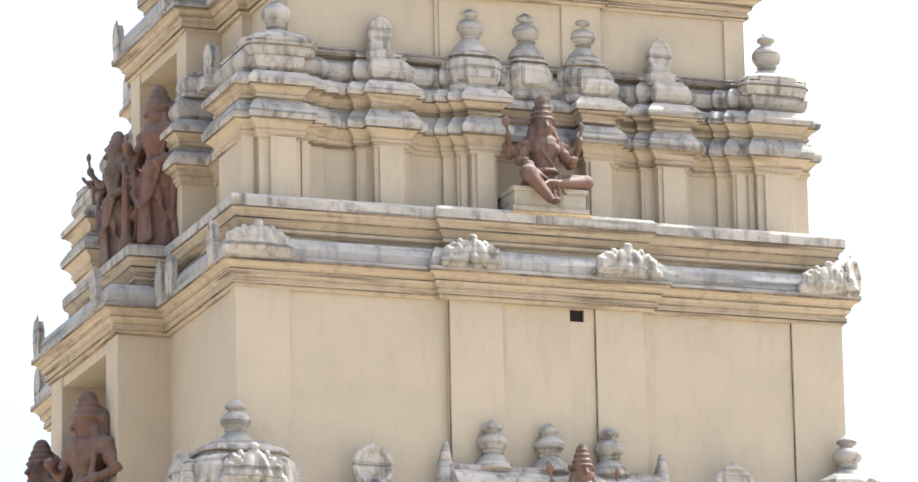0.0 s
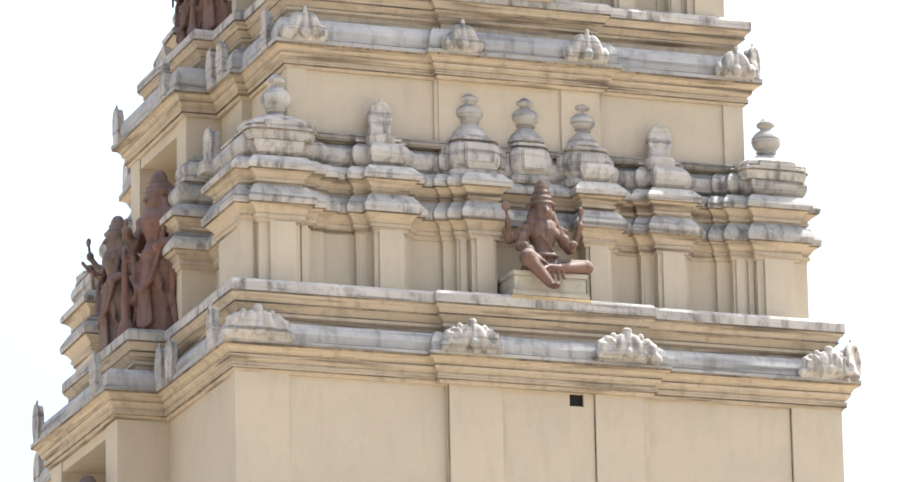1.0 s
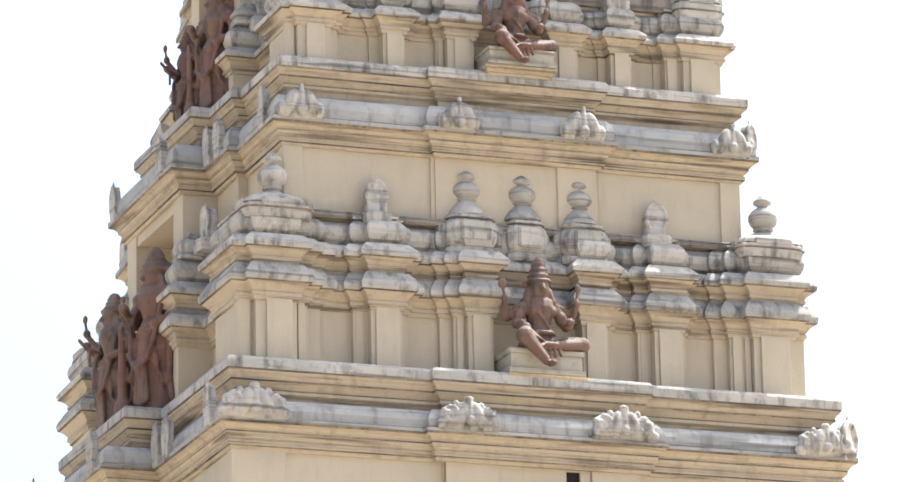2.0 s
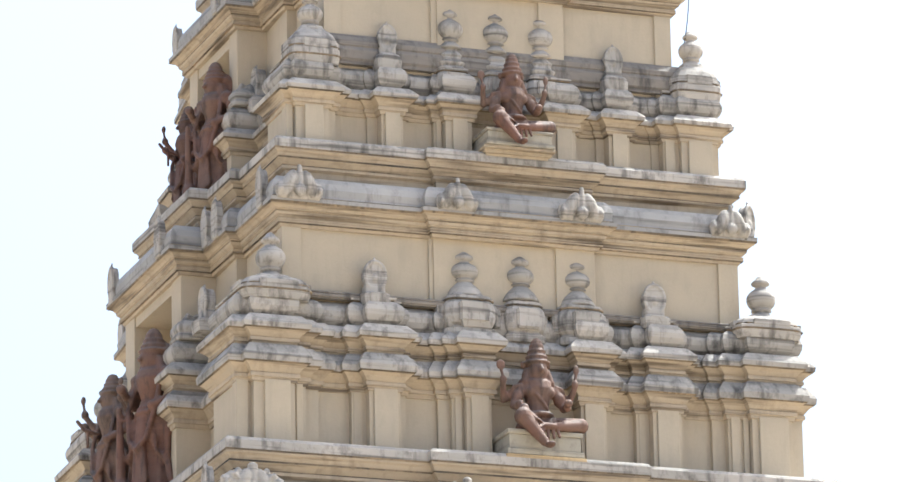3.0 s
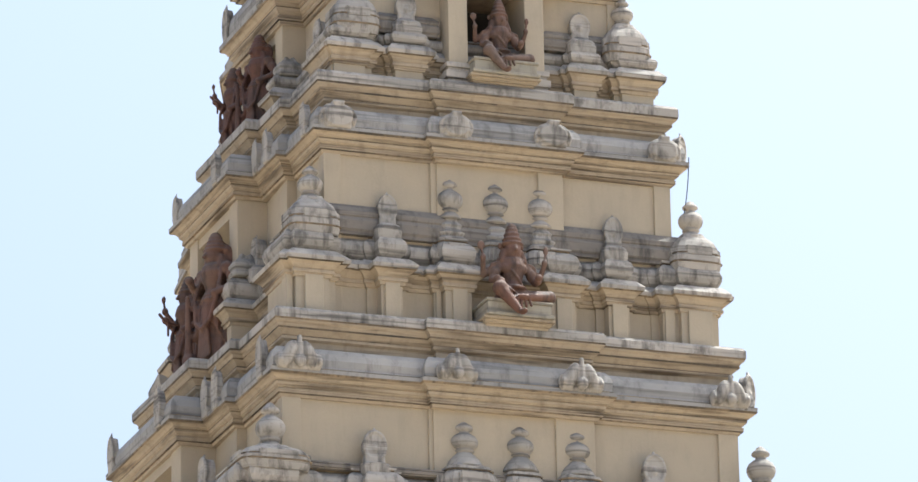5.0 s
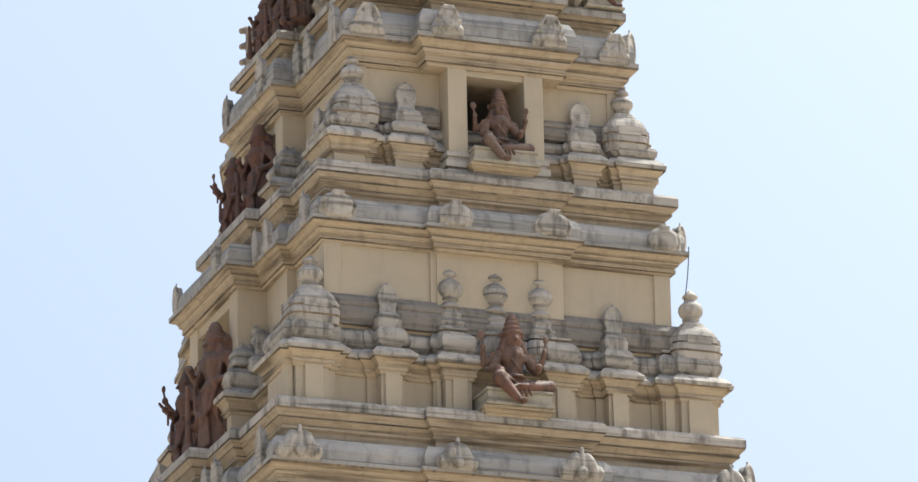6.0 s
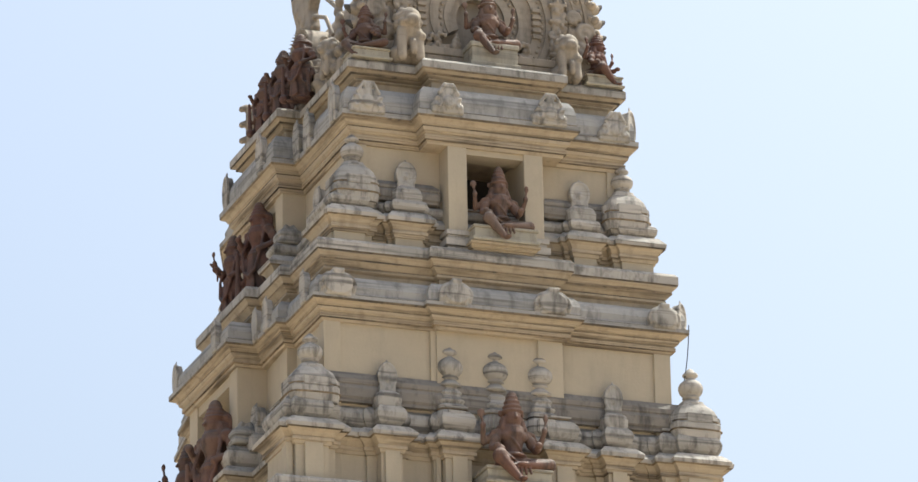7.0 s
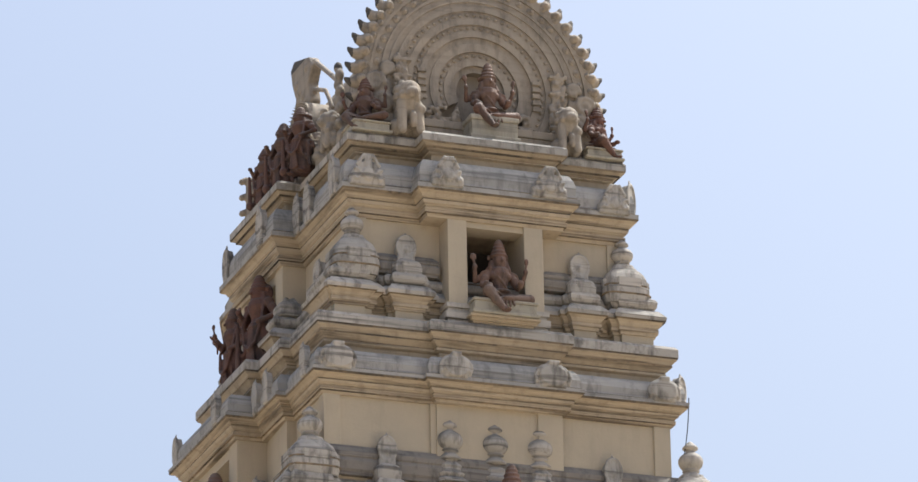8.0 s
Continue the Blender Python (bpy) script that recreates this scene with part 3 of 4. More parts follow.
kuta(e, 3.02, YB + .12, 18.40, .84, .22, .15, .53, d=.62, tiers=3)
for x, w in ((-.64, .66), (.04, .5), (.73, .60)):
    kuta(e, x + .03, YB + .24, 18.1, w, .52, .16, .56)
for x in (-1.74, 1.66):
    panjara(e, x, YB + .12, 18.45, .34, .08, .30, .42)
panjara(e, -3.16, YB + 1.82, 18.50, .34, .08, .30, .42, -90)

# row on the next ledge
e = STOREYS[2]
YR = 0.74
F = [(-2.66, -2.58, 0), (-2.58, -2.18, .08), (-2.18, -2.08, 0), (-2.08, -1.98, -.12), (-1.98, -1.66, -.14), (-1.66, -1.54, -.10), (-1.54, -1.28, .05), (-1.28, -1.18, -.10), (-1.18, -.86, -.14), (-.86, -.76, -.06), (-.76, -.44, .06), (-.44, .54, -.13),
     (.54, .84, .06), (.84, .92, -.08), (.92, 1.16, -.14), (1.16, 1.26, -.10), (1.26, 1.52, .05), (1.52, 1.62, -.10), (1.62, 1.86, -.14), (1.86, 1.96, -.12), (1.96, 2.16, 0), (2.16, 2.6, .08), (2.6, 2.66, 0)]
H = YC - YR
S = [(-H, -H + .7, 0), (-H + .7, -1.24, -.3), (-1.24, -1.0, .06), (-1.0, 1.0, -.5), (1.0, 1.24, .06), (1.24, H - .7, -.3), (H - .7, H, 0)]
entablature(e, row_plan(2.66, YR, F, S, .32), 20.31, 20.74, [(20.92, 21.05, .14)], 21.40)
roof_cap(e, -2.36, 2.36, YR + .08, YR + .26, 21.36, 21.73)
for a, b, pr in ((-2.68, -2.60, .03), (-2.48, -2.26, .12), (-1.50, -1.32, .085), (-.84, -.78, -.03), (-.68, -.50, .095), (.60, .79, .095), (1.30, 1.48, .085), (1.98, 2.1, .03), (2.24, 2.54, .12)):
    pilaster(e, a, b, YR, 20.31, 20.76, pr)
kuta(e, -2.33, YR + .12, 21.36, .62, .40, .13, .42, d=.5, tiers=3)
kuta(e, 2.40, YR + .12, 21.36, .62, .40, .13, .46, d=.5, tiers=3)
for x, w in ((-.62, .42), (-.06, .38), (.50, .42)):
    kuta(e, x, YR + .16, 21.05, w, .66, .145, .50, tiers=2)
for x in (-1.42, 1.38):
    panjara(e, x, YR + .10, 21.39, .32, .14, .25, .40)
panjara(e, -2.36, YR + 1.9, 21.36, .32, .14, .25, .40, -90)

# row on the third ledge
e = STOREYS[3]
YD = 0.97
F = [(-2.13, -2.0, 0), (-2.0, -1.62, .06), (-1.62, -1.52, 0), (-1.52, -1.30, -.12), (-1.30, -1.24, -.06), (-1.24, -.90, .04), (-.90, -.84, -.06), (-.84, .94, -.13), (.94, 1.0, -.06), (1.0, 1.28, .04), (1.28, 1.34, -.06), (1.34, 1.52, -.12), (1.52, 1.6, 0), (1.6, 2.0, .06), (2.0, 2.13, 0)]
H = YC - YD
S = [(-H, -H + .6, 0), (-H + .6, -1.12, -.2), (-1.12, -.92, .08), (-.92, .92, -.4), (.92, 1.12, .08), (1.12, H - .6, -.2), (H - .6, H, 0)]
entablature(e, row_plan(2.02, YD, F, S, .46), 23.34, 23.48, [(23.66, 23.79, .12)], 24.02)
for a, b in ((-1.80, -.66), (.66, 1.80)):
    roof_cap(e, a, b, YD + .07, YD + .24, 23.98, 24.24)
kuta(e, -1.71, YD + .12, 23.98, .58, .42, .12, .40, d=.48, tiers=3)
kuta(e, 1.70, YD + .12, 23.98, .58, .42, .12, .38, d=.48, tiers=3)
for x in (-1.06, 1.13):
    panjara(e, x, YD + .12, 24.01, .36, .17, .27, .36)
panjara(e, -1.78, YD + 1.0, 24.01, .34, .08, .27, .36, -90)

# roof of a far corner pavilion, seen past the porch
kuta(TOWER, -2.86, 2 * YC - YB - .12, 18.40, .84, .22, .15, .55, d=.62, tiers=3)

def flank_roof(x, y, z, w, h):
    """The low humped roof over the pavilion beside a porch, with a curled crest."""
    bm = bmesh.new()
    lathe(bm, [(w * .52, -.03), (w * .54, h * .05), (w * .50, h * .12), (w * .46, h * .16), (w * .52, h * .30), (w * .52, h * .48), (w * .42, h * .66), (w * .24, h * .78), (w * .10, h * .82)], n=20, square=.6)
    for s in (-1, 1):
        limb(bm, (s * w * .30, -w * .30, h * .55), (s * w * .16, -w * .26, h * .95), w * .10, w * .06, 8)
        limb(bm, (s * w * .16, -w * .26, h * .95), (s * w * .02, -w * .24, h * .86), w * .06, w * .05, 8)
    shared("flank_roof", fused(bm, "flank_roof", WHITE, .014), TOWER, pose(x, y, z))


for x, ya, yb, z, w, h in ((-3.24, YC - 1.27, YC + 1.27, 18.42, .40, .30), (-2.52, YC - 1.12, YC + 1.12, 21.38, .34, .26), (-1.92, YC - 1.02, YC + 1.02, 24.0, .30, .22)):
    flank_roof(x, ya, z, w, h)
    flank_roof(x + .04, yb, z, w, h)

# ---------------------------------------------------------------- scroll ornaments on the bands
def scrolls(parent, v, w, h, seed, style):
    hx, yf = v["hx"], v["yf"]
    f, fp = v["fb"]
    sb, sb2, sp = v["sb"]
    z = v["zs"][0] + .03
    mesh = scroll_mesh(w, h, .16, WHITE, seed, style)
    mesh2 = scroll_mesh(w * .9, h * .95, .16, WHITE, seed + 7, style)
    leaf = arch_mesh(w * .55, h * 1.25, .12, WHITE)
    fin = arch_mesh(h * .62, h * 1.3, .10, WHITE)
    for i, x in enumerate((-hx + w * .22, -f + w * .35, f - w * .42, hx - w * .25)):
        shared("scroll", mesh if i % 2 == 0 else mesh2, parent, pose(x, yf - .19 - (fp if 0 < i < 3 else 0), z))
    hd = YC - yf
    q = min(sb + .85, hd - .5)
    for y, out in ((yf + w * .3, 0), (YC - q + .15, v["st"]), (YC - sb - .3, v["st"]), (YC - sb + .22, sp)):
        shared("band_plate", fin, parent, pose(-hx - out - .19, y, z, 0, 0, -90))
    shared("corner_leaf", fin, parent, pose(-hx - sp - .15, YC + sb2 + .02, z, 0, 0, -90))
    shared("corner_leaf", fin, parent, pose(-hx - .14 + v["lean"], 2 * YC - yf + .02, z, 0, 0, -90))
    shared("corner_leaf", leaf, parent, pose(hx + .12, yf - .1, z, 0, 0, 45))


for v, e, w, h, seed, style in zip(LEVELS, STOREYS, (.82, .58, .46, .46), (.40, .38, .32, .40), (3, 5, 8, 13), (0, 1, 2, 3)):
    scrolls(e, v, w, h, seed, style)
# curled plates stacked on the far end of the top porch
bm = bmesh.new()
limb(bm, (0, 0, -.12), (0, .02, .09), .085, .075, 8)
chain(bm, [(-.02, .02, .06), (-.06, .04, .13), (-.12, .04, .10)], .042, 8)
curl = fused(bm, "edge_curl", STONE, .016)
for z in (25.84, 26.05, 26.26):
    shared("edge_curl", curl, TOWER, pose(-1.84, YC + .58, z))

# ---------------------------------------------------------------- statues
def crown(bm, z, k, r, h, n=4):
    """A tall tiered headdress of ringed drums with a bud, flanked by two discs."""
    rows = [(r * .96, z)]
    for i in range(n):
        q = r * (1.05 - .62 * i / n)
        a = z + h * (.06 + .82 * i / n)
        b = z + h * (.06 + .82 * (i + 1) / n)
        rows += [(q * 1.10, a), (q * 1.12, a + (b - a) * .22), (q * .93, a + (b - a) * .32), (q * .84, b - .006)]
    rows += [(r * .30, z + h * .90), (r * .36, z + h * .94), (r * .08, z + h)]
    lathe(bm, rows, (0, 0, 0), 18, lobes=9, lobe=.05)
    for s in (-1, 1):
        blob(bm, (s * r * 1.12, .04 * k, z + h * .04), (r * .26, .03 * k, r * .34), 10, 8)


def face(bm, c, k):
    """A plain carved head: skull, nose ridge, ear pendants and hair behind."""
    x, y, z = c
    blob(bm, c, (.105 * k, .115 * k, .135 * k), 14, 10)
    limb(bm, (x, y - .105 * k, z + .04 * k), (x, y - .135 * k, z - .02 * k), .016 * k, .026 * k, 8)
    for s in (-1, 1):
        limb(bm, (x + s * .115 * k, y + .01 * k, z), (x + s * .14 * k, y, z - .13 * k), .028 * k, .045 * k, 8)
        blob(bm, (x + s * .10 * k, y + .07 * k, z - .07 * k), (.06 * k, .06 * k, .12 * k), 10, 8)


CARVED = {}


def carved(name, mat, build, *size):
    """One carving of a kind, its skin shared by all statues of that kind and paint."""
    key = (name, mat.name, *size)
    if key not in CARVED:
        CARVED[key] = build(mat, *size)
    return CARVED[key]


def seated_skin(mat):
    """A plain seated figure 1.08 m high, facing -y, seat at z=0: one leg folded, one hanging, two pairs of arms, tall crown."""
    bm = bmesh.new()
    k = 1.0
    P = lambda x, y, z: (x * k, y * k, z * k)
    blob(bm, P(0, .03, .09), P(.25, .19, .12))
    limb(bm, P(0, .02, .12), P(.0, .0, .32), .155 * k, .115 * k, 14)
    limb(bm, P(0, 0, .32), P(0, .0, .51), .115 * k, .165 * k, 14)
    for s in (-1, 1):
        blob(bm, P(s * .085, -.05, .48), P(.09, .085, .075))
    limb(bm, P(0, 0, .56), P(0, -.02, .68), .06 * k, .055 * k)
    face(bm, P(0, -.03, .72), k)
    crown(bm, .785 * k, k, .125 * k, .31 * k)
    # folded leg and hanging leg, feet, folds of cloth between them
    limb(bm, P(.07, -.04, .10), P(.43, -.15, .11), .11 * k, .085 * k)
    limb(bm, P(.43, -.15, .11), P(.10, -.28, .05), .075 * k, .05 * k)
    blob(bm, P(.03, -.30, .045), P(.09, .045, .035))
    limb(bm, P(-.07, -.04, .11), P(-.27, -.27, .14), .11 * k, .10 * k)
    limb(bm, P(-.27, -.27, .14), P(-.07, -.37, -.15), .09 * k, .05 * k)
    blob(bm, P(-.03, -.43, -.19), P(.05, .09, .035))
    for i in range(5):
        t = (i - 2) / 2
        chain(bm, [P(.03 + .05 * t, -.18, .10), P(.0 + .10 * t, -.29, .03), P(-.01 + .13 * t, -.32, -.10 + .03 * abs(t))], .020 * k, 6)
    for i in range(4):
        t = i / 3
        limb(bm, P(-.14 - .10 * t, -.14 - .1 * t, .215), P(-.04 - .10 * t, -.24 - .12 * t, .10), .017 * k, .013 * k, 6)
        limb(bm, P(.16 + .08 * t, -.05, .185 - .01 * t), P(.17 + .08 * t, -.19, .14), .017 * k, .013 * k, 6)
    # lower arms on the knees, upper arms raised, armlets and wrist rings, plain emblems on short stems
    for s in (-1, 1):
        limb(bm, P(s * .19, 0, .51), P(s * .285, -.04, .32), .062 * k, .05 * k)
        limb(bm, P(s * .285, -.04, .32), P(s * .25, -.24, .27 + .04 * s), .048 * k, .034 * k)
        blob(bm, P(s * .25, -.26, .28 + .04 * s), P(.05, .05, .045), 10, 8)
        limb(bm, P(s * .19, .05, .52), P(s * .37, .04, .40), .052 * k, .044 * k)
        limb(bm, P(s * .37, .04, .40), P(s * .41, -.05, .56), .042 * k, .03 * k)
        blob(bm, P(s * .41, -.06, .59), P(.04, .035, .05), 10, 8)
        limb(bm, P(s * .41, -.06, .62), P(s * .43, -.05, .72), .018 * k, .018 * k, 6)
        blob(bm, P(s * .43, -.05, .755), P(.055 if s < 0 else .035, .022, .06), 12, 8)
        for a, b, r in ((P(s * .235, -.02, .43), P(s * .245, -.02, .40), .068), (P(s * .268, -.15, .30), P(s * .266, -.17, .298), .05), (P(s * .29, .045, .455), P(s * .31, .045, .44), .06)):
            limb(bm, a, b, r * k, r * k, 10)
        # shoulder tassel and hair lock
        chain(bm, [P(s * .20, -.03, .55), P(s * .27, -.02, .53), P(s * .30, .0, .47)], .026 * k, 6)
        chain(bm, [P(s * .10, .03, .66), P(s * .17, .03, .60), P(s * .20, .05, .53)], .034 * k, 6)
    # necklaces, thread across the chest, girdle
    for r, z, d in ((.115, .585, .03), (.15, .545, .06)):
        chain(bm, [P(r * math.cos(a), -.02 - r * .8 * math.sin(a), z - d * math.sin(a)) for a in [math.pi * i / 8 for i in range(9)]], .016 * k, 6)
    chain(bm, [P(-.14, -.06, .54), P(-.05, -.14, .42), P(.06, -.12, .30), P(.11, -.08, .22)], .015 * k, 6)
    lathe(bm, [(.15 * k, .195 * k), (.178 * k, .21 * k), (.178 * k, .235 * k), (.15 * k, .25 * k)], (0, 0, 0), 16, lobes=8, lobe=.03)
    return fused(bm, "seated_statue", mat, .0115)


def seated_figure(h, mat, label, m):
    """A seated statue of height h at the pose m."""
    f = tagged(new("seated_statue", carved("seated", mat, seated_skin)), label, "statue", "seated statues on the ledges")
    f.matrix_basis = m @ Matrix.Scale(h / 1.08, 4)


def standing_skin(mat, arms):
    """A plain standing guardian figure 1.75 m high, facing -y, feet at z=0, in a pleated skirt, with a tall crown, a club and raised hands."""
    bm = bmesh.new()
    k = 1.0
    P = lambda x, y, z: (x * k, y * k, z * k)
    # two pleated legs of the skirt, apart at the hem
    for s in (-1, 1):
        lathe(bm, [(.085 * k, .05 * k), (.115 * k, .08 * k), (.118 * k, .20 * k), (.105 * k, .40 * k), (.125 * k, .60 * k), (.135 * k, .78 * k), (.11 * k, .90 * k)], (s * .105 * k, 0, 0), 20, lobes=7, lobe=.07)
        blob(bm, P(s * .12, -.10, .035), P(.06, .13, .045))
        for i in range(4):
            chain(bm, [P(s * (.03 + .04 * i), -.125, .80 - .03 * i), P(s * (.10 + .035 * i), -.14, .58 - .05 * i), P(s * (.19 + .01 * i), -.06, .46 - .04 * i)], .015 * k, 6)
        # sash ends flaring from the hips
        chain(bm, [P(s * .18, -.02, .86), P(s * .26, -.05, .66), P(s * .25, -.05, .36), P(s * .30, -.05, .14)], .034 * k, 8)
        chain(bm, [P(s * .19, .02, .84), P(s * .31, .0, .74), P(s * .33, .0, .60)], .026 * k, 8)
    for i in range(5):
        t = (i - 2) / 2
        chain(bm, [P(.03 * t, -.14, .86), P(.055 * t, -.17, .50), P(.09 * t, -.17, .12 + .03 * abs(t))], .022 * k, 6)
    # cloth behind the legs
    lathe(bm, [(.17 * k, .06 * k), (.20 * k, .12 * k), (.185 * k, .45 * k), (.175 * k, .70 * k), (.15 * k, .90 * k)], (0, .05 * k, 0), 18, lobes=9, lobe=.05)
    # long garland
    chain(bm, [P(-.17, -.06, 1.22), P(-.20, -.14, .92), P(-.12, -.19, .58), P(0, -.21, .48), P(.12, -.19, .58), P(.20, -.14, .92), P(.17, -.06, 1.22)], .026 * k, 8)
    limb(bm, P(0, 0, .84), P(0, 0, 1.02), .165 * k, .115 * k, 14)
    limb(bm, P(0, 0, 1.02), P(0, 0, 1.22), .115 * k, .175 * k, 14)
    for z, r in ((.87, .185), (.92, .165)):
        lathe(bm, [((r - .02) * k, (z - .02) * k), (r * k, z * k), ((r - .02) * k, (z + .02) * k)], (0, 0, 0), 16, lobes=8, lobe=.04)
    for r, z, d in ((.12, 1.31, .04), (.155, 1.27, .08)):
        chain(bm, [P(r * math.cos(a), -.02 - r * .8 * math.sin(a), z - d * math.sin(a)) for a in [math.pi * i / 8 for i in range(9)]], .018 * k, 6)
    limb(bm, P(0, -.01, 1.28), P(0, -.02, 1.38), .062 * k, .06 * k)
    face(bm, P(0, -.03, 1.43), k)
    crown(bm, 1.495 * k, k, .125 * k, .27 * k)
    # a low back plate behind crown and shoulders
    blob(bm, P(0, .09, 1.44), P(.20, .035, .20), 16, 10)
    for s in (-1, 1):
        blob(bm, P(s * .21, 0, 1.26), P(.085, .085, .075))
        limb(bm, P(s * .22, 0, 1.25), P(s * .33, .02, 1.03), .066 * k, .054 * k)
        limb(bm, P(s * .275, .01, 1.15), P(s * .28, .01, 1.13), .074 * k, .074 * k)
        chain(bm, [P(s * .12, .03, 1.36), P(s * .20, .03, 1.31), P(s * .25, .03, 1.20)], .036 * k, 8)
        if arms > 1:
            limb(bm, P(s * .22, .04, 1.25), P(s * .39, .02, 1.14), .058 * k, .046 * k)
            limb(bm, P(s * .39, .02, 1.14), P(s * .43, -.10, 1.32), .045 * k, .032 * k)
            blob(bm, P(s * .43, -.12, 1.36), P(.045, .045, .055), 10, 8)
            limb(bm, P(s * .43, -.12, 1.38), P(s * .45, -.13, 1.50), .018 * k, .018 * k, 6)
            blob(bm, P(s * .45, -.13, 1.54), P(.05, .022, .055), 10, 8)
    # one hand at the waist, one before the chest holding a short forked emblem
    limb(bm, P(.33, .02, 1.03), P(.19, -.14, .92), .05 * k, .038 * k)
    blob(bm, P(.17, -.16, .91), P(.05, .05, .05), 10, 8)
    limb(bm, P(-.33, .02, 1.03), P(-.16, -.24, 1.10), .05 * k, .036 * k)
    blob(bm, P(-.15, -.26, 1.12), P(.045, .05, .055), 10, 8)
    if arms > 1:
        chain(bm, [P(.10, -.22, .98), P(.12, -.40, 1.0), P(.10, -.47, 1.10)], .024 * k, 6)
        chain(bm, [P(.12, -.36, 1.0), P(.12, -.36, .80)], .02 * k, 6)
    if arms == 1:
        # club resting beside the leg
        limb(bm, P(-.27, -.16, .08), P(-.25, -.20, .95), .052 * k, .026 * k)
        blob(bm, P(-.27, -.16, .14), P(.085, .085, .12), 12, 8)
    return fused(bm, "standing_statue", mat, .0165)


def standing_figure(h, mat, label, arms, m):
    """A standing statue of height h at the pose m."""
    f = tagged(new("standing_statue", carved("standing", mat, standing_skin, arms)), label, "statue", "standing statues on the side ledges")
    f.matrix_basis = m @ Matrix.Scale(h / 1.75, 4)


def pedestal(x0, x1, y0, y1, z0, z1):
    bm = bmesh.new()
    h = z1 - z0
    box(bm, x0, x1, y0, y1, z0, z0 + h * .22, .012)
    box(bm, x0 + .03, x1 - .03, y0 + .03, y1, z0 + h * .22, z0 + h * .8, .01)
    box(bm, x0 + .01, x1 - .01, y0 + .01, y1, z0 + h * .8, z1, .02)
    return tagged(new("pedestal", finish(bm, "pedestal", PEDESTAL)), "pale weathered block pedestal under a statue", "pedestal", "statue pedestals")


def bracket(parent, x0, x1, y0, y1, z0, z1, mat):
    """A moulded block of the ledge that carries a pedestal."""
    bm = bmesh.new()
    h = z1 - z0
    for i, (o, a, b) in enumerate(((.10, 0, .3), (.06, .3, .42), (.05, .42, .7), (.0, .7, 1.0))):
        box(bm, x0 + o * .6, x1 - o * .6, y0 + o, y1, z0 + h * a, z0 + h * b, .006)
    part("bracket", bm, mat, parent, "projecting stained ledge block")


# seat: centre x, front y, ledge height, seat height, top of crown, half width
SEATS = [(.06, -.16, 16.60, 16.90, 18.04, .46, 0), (.0, .26, 20.36, 20.57, 21.57, .42, 1), (.03, .60, 23.44, 23.64, 24.48, .42, 2), (.05, .88, 25.744, 26.08, 26.86, .32, 3)]
for x, y, zl, zs, zt, hw, i in SEATS:
    pedestal(x - hw, x + hw, y, y + .62, zl + .004, zs)
    bracket(STOREYS[i], x - hw - .02, x + hw + .02, y - (.01, -.03, -.03, -.02)[i], y + .5, zl - (.15, .10, .09, .08)[i], zl, OCHRE if i == 0 else YELLOW)
    seated_figure((zt - zs), CLAY, "terracotta-painted seated statue with crown and four arms on a pale pedestal", pose(x, y + .24, zs - .02))
for x, y, zt in ((-1.46, 1.0, 26.52), (1.50, 1.0, 26.45)):
    pedestal(x - .25, x + .25, y, y + .5, 25.744, 25.89)
    seated_figure(zt - 25.89, DARKCLAY, "dark terracotta seated statue on the top corner of the tower", pose(x, y + .26, 25.90, 0, 0, 40 if x > 0 else -40) @ Matrix.Diagonal((1.45, 1.3, 1.1, 1) if x > 0 else (1.1, 1.2, 1.0, 1)))
for x, y, z, h, m, arms in ((-3.56, 3.0, 16.60, 2.04, CLAY, 1), (-3.76, 4.0, 16.60, 1.74, CLAY, 2), (-2.76, 3.1, 20.31, 1.70, CLAY, 1), (-2.75, 4.2, 20.31, 1.50, DARKCLAY, 2),
                           (-2.10, 3.4, 23.34, 1.36, DARKCLAY, 1), (-2.17, 4.2, 23.34, 1.21, DARKCLAY, 2), (-4.42, 3.0, 12.62, 2.34, CLAY, 1), (-4.52, 4.6, 12.62, 2.10, DARKCLAY, 1),
                           (-1.82, 2.6, 25.744, .88, DARKCLAY, 1), (-1.84, 3.2, 25.744, .90, DARKCLAY, 1), (-1.88, 3.8, 25.744, .80, DARKCLAY, 1)):
    standing_figure(h, m, "brown terracotta standing guardian statue beside a tower doorway", arms, pose(x, y, z, 0, 0, -68 if arms == 1 else -80) @ Matrix.Diagonal((1.1, 1.1, 1, 1) if z < 25 else (1.4, 1.4, 1, 1)))


